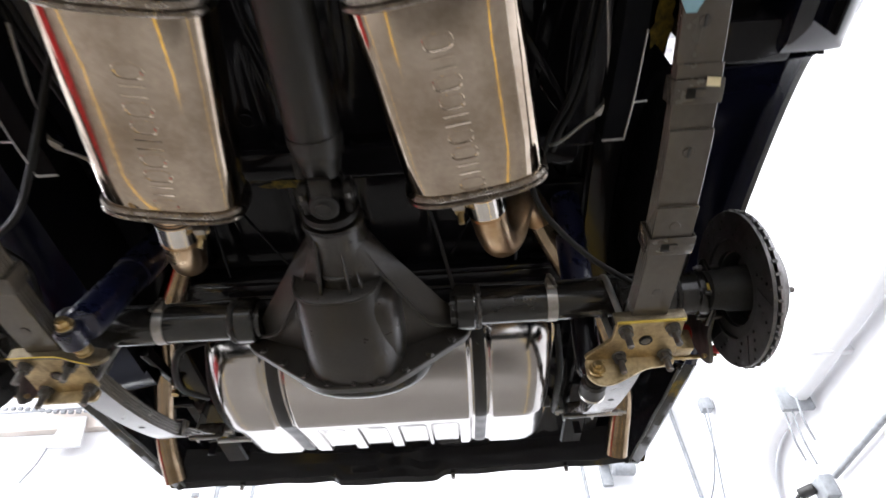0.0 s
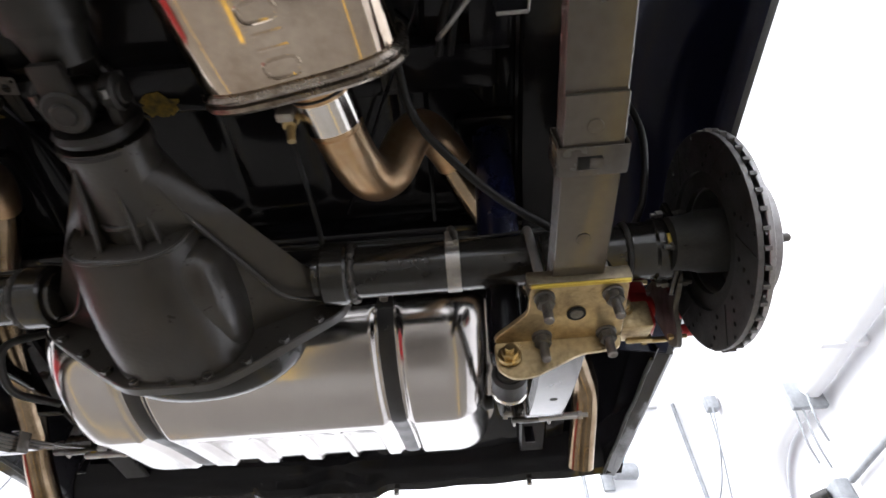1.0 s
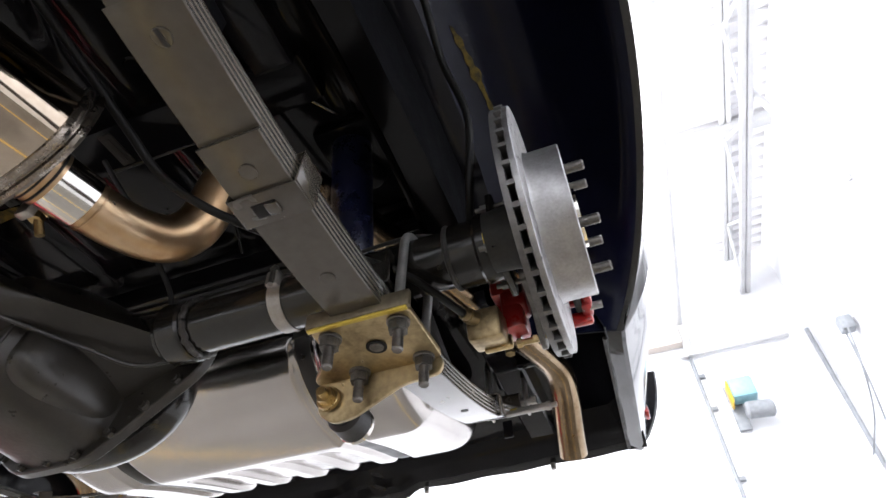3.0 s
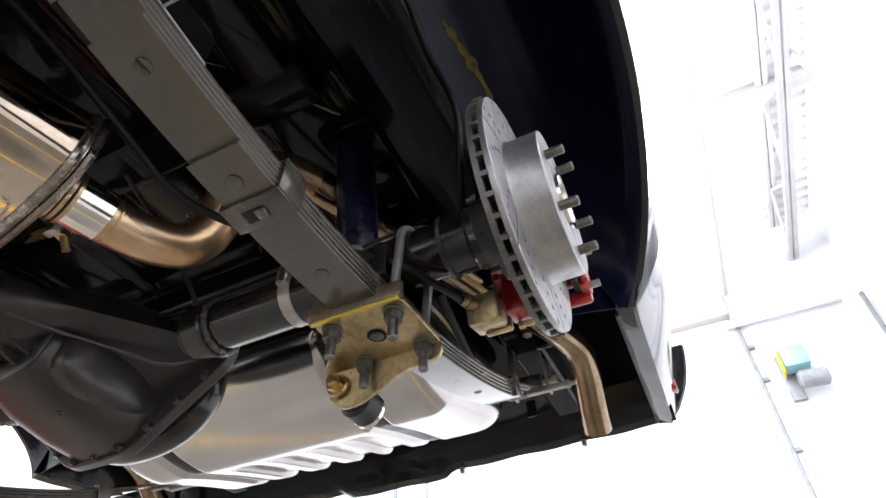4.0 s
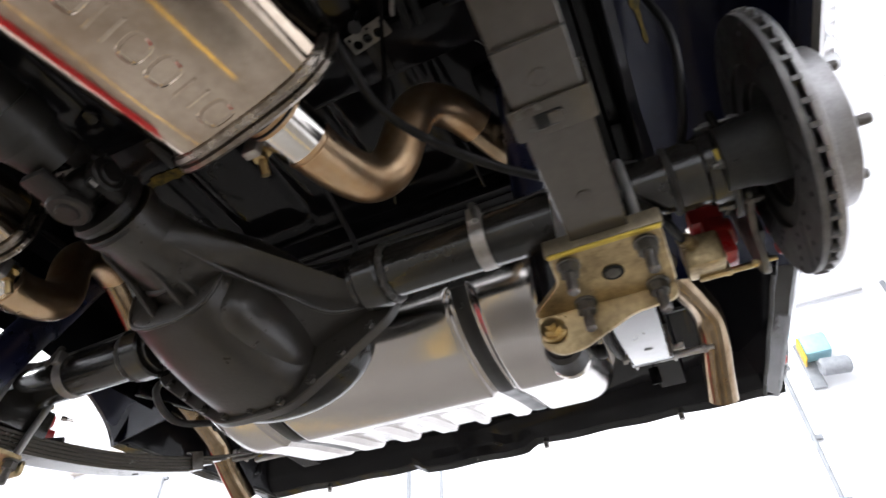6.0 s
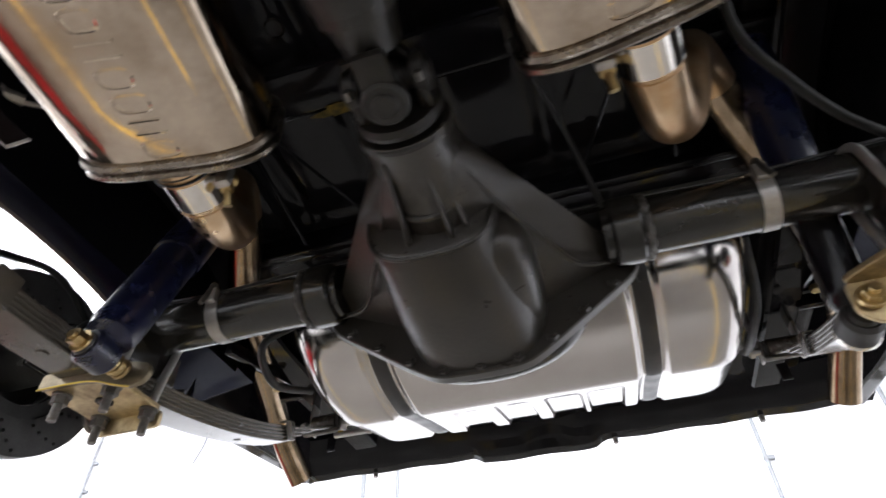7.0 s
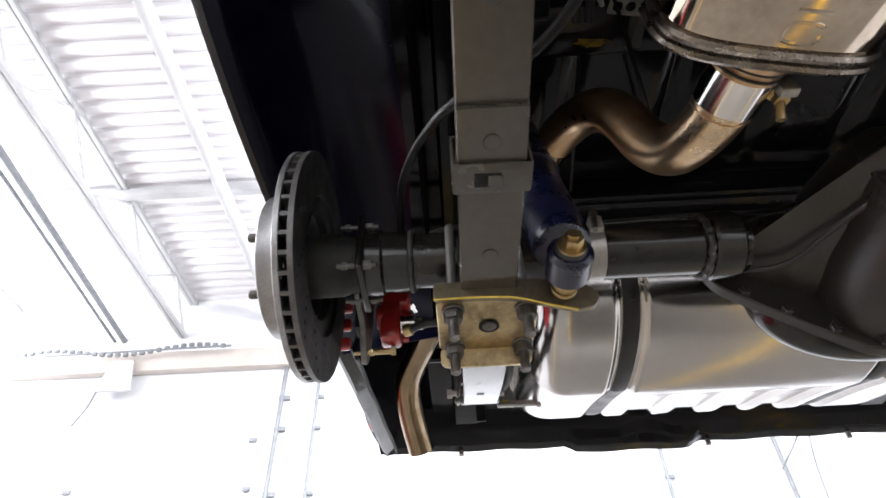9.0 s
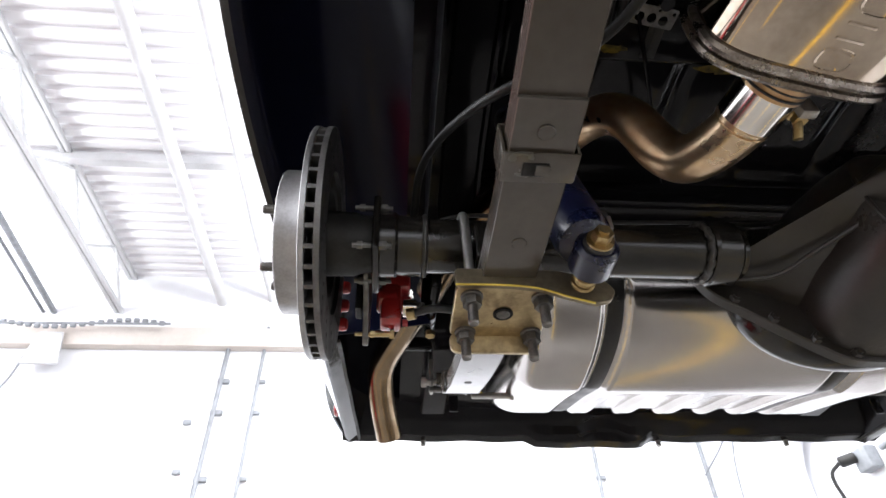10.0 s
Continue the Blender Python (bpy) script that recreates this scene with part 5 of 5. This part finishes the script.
# yellow primer overspray on the black floor
for (cx, cy, cz, rx, ry, seed) in ((-0.071, -0.134, 2.189, 0.036, 0.024, 3), (-0.158, -0.115, 2.189, 0.060, 0.012, 5), (0.60, -0.44, 2.155, 0.020, 0.06, 15), (-0.36, -0.14, 2.189, 0.03, 0.008, 12)):
    rnd = random.Random(seed)
    out = [(cx + rx * (0.55 + 0.6 * rnd.random()) * math.cos(a), cy + ry * (0.55 + 0.6 * rnd.random()) * math.sin(a)) for a in (2 * math.pi * k / 22 for k in range(22))]
    part("primer_patch", slab(out, cz - 0.0012, cz - 0.0002), M["primer"], car, "yellow primer overspray")


# wheel arches and quarter panels
def lip(t):
    return 0.83 + 0.136 * math.sin(t), 0.01 - 0.43 * math.cos(t), 2.035 + 0.245 * math.sin(t)


def arch_point(s, u, v):
    t = math.pi * u
    lx, ly, lz = lip(t)
    x = 0.605 + (lx - 0.012 - 0.605) * v
    y = (0.01 - 0.40 * math.cos(t)) * (1 - v) + ly * v
    z = (2.05 + 0.22 * math.sin(t)) * (1 - v) + lz * v + 0.10 * math.sin(t) * math.sin(math.pi * min(1, v * 1.05)) ** 0.8
    return Vector((s * x, y, z))


def arch(s):
    return quadgrid(lambda u, v: arch_point(s, u, v), 56, 20, 0.003)


def overspray(s, u0, u1, v0, v1, w):
    """A thin uneven streak of primer on the arch."""
    def fn(a, b):
        k = w * (0.35 + 0.65 * abs(math.sin(7 * a + 1) * math.cos(17 * a))) * math.sin(math.pi * min(1, max(0, a))) ** 0.5
        return arch_point(s, u0 + (u1 - u0) * a, v0 + (v1 - v0) * a + k * (b - 0.5)) - Vector((0, 0, 0.005))
    return quadgrid(fn, 40, 3, 0.001)


def arch_wall(s):
    bm = bmesh.new()
    rim = [bm.verts.new((s * 0.605, 0.01 - 0.40 * math.cos(math.pi * k / 40), 2.05 + 0.22 * math.sin(math.pi * k / 40))) for k in range(41)]
    for a, b in zip(rim, rim[1:]):
        c, d = bm.verts.new((a.co.x, a.co.y, 2.30)), bm.verts.new((a.co.x, b.co.y, 2.30))
        bm.faces.new((a, b, d, c))
    inner = [bm.verts.new((s * 0.625, 0.01 - 0.36 * math.cos(math.pi * k / 40), 2.07 + 0.21 * math.sin(math.pi * k / 40))) for k in range(41)]
    for i in range(40):
        bm.faces.new((rim[i], rim[i + 1], inner[i + 1], inner[i]))
    low = [bm.verts.new((s * 0.628, v.co.y, 2.06)) for v in inner]
    for i in range(40):
        bm.faces.new((inner[i], inner[i + 1], low[i + 1], low[i]))
    return bm


def lower_edge(y):
    if -0.42 <= y <= 0.44:
        c = max(-1.0, min(1.0, (0.01 - y) / 0.43))
        t = math.acos(c)
        x, _, z = lip(t)
        return x, z
    if y < -0.42:
        return 0.83, 2.035
    f = (y - 0.44) / 0.64
    return 0.828 - 0.022 * f, 2.033 + 0.052 * f


def quarter(s):
    def fn(u, v):
        y = -0.46 + 1.55 * u
        x0, z0 = lower_edge(y)
        z = z0 + (2.85 - z0) * v ** 1.4
        g = min(1.0, (z - z0) / 0.22)
        xm = interp(y, [(-0.5, 0.975), (0.2, 0.974), (0.55, 0.910), (1.1, 0.865)])
        x = x0 + (xm - x0) * (1 - (1 - g) ** 2.2) - 0.12 * max(0, z - 2.45) ** 1.5
        return Vector((s * x, y, z))
    return quadgrid(fn, 110, 26, 0.004)


for s in (-1, 1):
    part("wheel_arch", arch(s), M["arch"], car, sharp=50)
    if s > 0:
        part("primer_streak", overspray(s, 0.42, 0.575, 0.25, 0.30, 0.055), M["primer"], car, "yellow primer overspray")
    part("arch_inner_wall", arch_wall(s), M["dulled_black"], car)
    qp = part("quarter_panel", quarter(s), M["paint"], car, sharp=50)
    rings = []
    for k in range(49):
        x, y, z = lip(math.pi * k / 48)
        wv = 0.0008 * math.sin(k * 1.9)
        rings.append([Vector((s * (x - a), y, z + b)) for a, b in ((0.024, 0.001 + wv), (0.003, -0.004), (-0.001, -0.003), (-0.001, 0.003), (0.024, 0.006))])
    part("arch_lip", loft(rings), M["seal"], qp, "turned lip with dull sealer")
    # lower rear flange of the quarter panel
    rings = []
    for k in range(13):
        y = 0.44 + 0.64 * k / 12
        x, z = lower_edge(y)
        wv = 0.0012 * math.sin(k * 2.3)
        rings.append([Vector((s * a, y, b)) for a, b in ((x - 0.034, z + 0.004 + wv), (x - 0.004, z - 0.004 - wv), (x + 0.004, z - 0.001), (x + 0.003, z + 0.006), (x - 0.03, z + 0.012))])
    part("lower_flange", loft(rings), M["flange"], qp)
    part("flange_sealer", tube(catmull([(s * (lower_edge(0.46 + 0.06 * k)[0] - 0.034), 0.46 + 0.06 * k, lower_edge(0.46 + 0.06 * k)[1] + 0.003 + 0.002 * math.sin(k * 1.7)) for k in range(11)], 3), 0.0045, 6), M["seal"], qp)
    part("inner_panel", quadgrid(lambda u, v: Vector((s * (0.801 - 0.026 * u - 0.07 * v), 0.42 + 0.66 * u, 2.035 + 0.052 * u + 0.22 * v)), 8, 6, 0.003), M["under"], car)
    # rocker
    rings = []
    for y in (-3.2, -1.2, -0.50, -0.455, -0.435):
        k = 0.010 if y == -0.435 else 0.0
        rings.append([Vector((s * a, y, b)) for a, b in ((0.73 + k, 2.03 + k), (0.745, 2.005 + k), (0.82, 2.005 + k), (0.845, 2.02), (0.905 - k, 2.10), (0.93 - k, 2.20), (0.73 + k, 2.22))])
    part("rocker", loft(rings), M["paint"], car)
    part("sill_closing_panel", box((s * 0.695, -0.452, 2.18), (0.15, 0.075, 0.32), 0.01), M["under"], car)
    part("rocker_pinch", box((s * 0.80, -1.9, 1.995), (0.006, 2.85, 0.03), 0.001), M["under"], car)
    part("side_floor", box((s * 0.70, -1.85, 2.10), (0.10, 2.75, 0.02), 0.004), M["under"], car)
    part("marker_lamp", box((s * 0.842, 1.01, 2.150), (0.012, 0.045, 0.026), 0.004), M["lamp_red"], qp, "red side marker lens")


# rear valance
def valance():
    def fn(u, v):
        x = -0.82 + 1.64 * u
        dip = 0.018 * min(1.0, max(0.0, (0.20 - abs(x + 0.07)) / 0.03)) + 0.002 * math.sin(x * 31)
        bow = 1 - (x / 0.8) ** 2
        prof = [(0.845, 2.118), (0.885, 2.072), (0.930, 2.044), (0.968, 2.040), (0.975, 2.046), (0.985, 2.10), (1.0, 2.22), (1.0, 2.45)]
        k = v * (len(prof) - 1)
        i = min(int(k), len(prof) - 2)
        f = k - i
        y, z = (prof[i][j] * (1 - f) + prof[i + 1][j] * f for j in (0, 1))
        if 0.9 < y < 0.99 and z < 2.08:
            z -= dip
        # round cut-away in the inner face
        if y < 0.93:
            z += 0.022 * max(0.0, 1 - ((x + 0.03) / 0.075) ** 2)
        return Vector((x, y + 0.095 + bow * 0.080, z + 0.040 + bow * 0.030))
    return quadgrid(fn, 96, 42, 0.003)


part("rear_valance", valance(), M["under"], car, sharp=40)
part("rear_body_panel", box((0, 1.205, 2.62), (1.66, 0.03, 0.62), 0.01), M["paint"], car)
part("body_shell", box((0, -1.2, 2.98), (1.86, 4.5, 0.26), 0.08), M["paint"], car)
for bx in (-0.585, 0.16, 0.558):
    bow = 1 - (bx / 0.8) ** 2
    part("valance_bolt", cyl((bx, 1.060 + bow * 0.080, 2.092 + bow * 0.03), (bx, 1.060 + bow * 0.080, 2.066 + bow * 0.03), 0.008, 12, 0.001), M["galv"], car)
for s in (-1, 1):
    # black bumper end behind the quarter panel
    rings = []
    for k in range(9):
        f = k / 8
        z = 2.105 + 0.21 * f
        x = 0.800 + 0.09 * f ** 0.7
        g = 0.012 * math.sin(math.pi * f) + 0.006
        rings.append([Vector((s * (x + a), 1.105 + b, z)) for a, b in ((-0.03, -0.008), (g, -0.008), (g + 0.004, 0.004), (g, 0.016), (-0.03, 0.016))])
    part("bumper_end", loft(rings), M["under"], car)
    # clutter between tank and quarter panel
    part("fuel_vent_pipe", tube(catmull([(s * 0.47, 0.35, 2.13), (s * 0.475, 0.45, 2.06), (s * 0.47, 0.55, 2.04), (s * 0.48, 0.68, 2.07), (s * 0.50, 0.80, 2.14)]), 0.009, 10), M["rubber"], car)
    part("side_brace", join(box((s * 0.60, 0.42, 2.10), (0.02, 0.26, 0.03), 0.004, Matrix.Rotation(radians(12), 4, "X")), box((s * 0.64, 0.60, 2.12), (0.10, 0.02, 0.03), 0.004)), M["under"], car)
    part("brace_nut", hexnut((s * 0.60, 0.50, 2.09), (s * 0.60, 0.50, 2.078), 0.011), M["brass"], car)
part("fuel_hose", tube(catmull([(-0.45, 0.30, 2.10), (-0.49, 0.26, 2.03), (-0.50, 0.34, 1.99), (-0.47, 0.44, 2.02)]), 0.008, 10), M["rubber"], car)

# bits of tape on the spring
tp = part("blue_tape", slab(rounded([(0.494, -0.606), (0.550, -0.606), (0.526, -0.552)], 0.006), 1.8785, 1.8800, 0, Matrix()), M["tape"], None, "piece of pale blue tape on the spring", category="tape")
part("paper_tag", slab([(0.552, -0.492), (0.570, -0.490), (0.572, -0.477), (0.553, -0.479)], 1.8425, 1.8440), M["cream"], None, "small cream paper tag on the spring clip", category="tag")
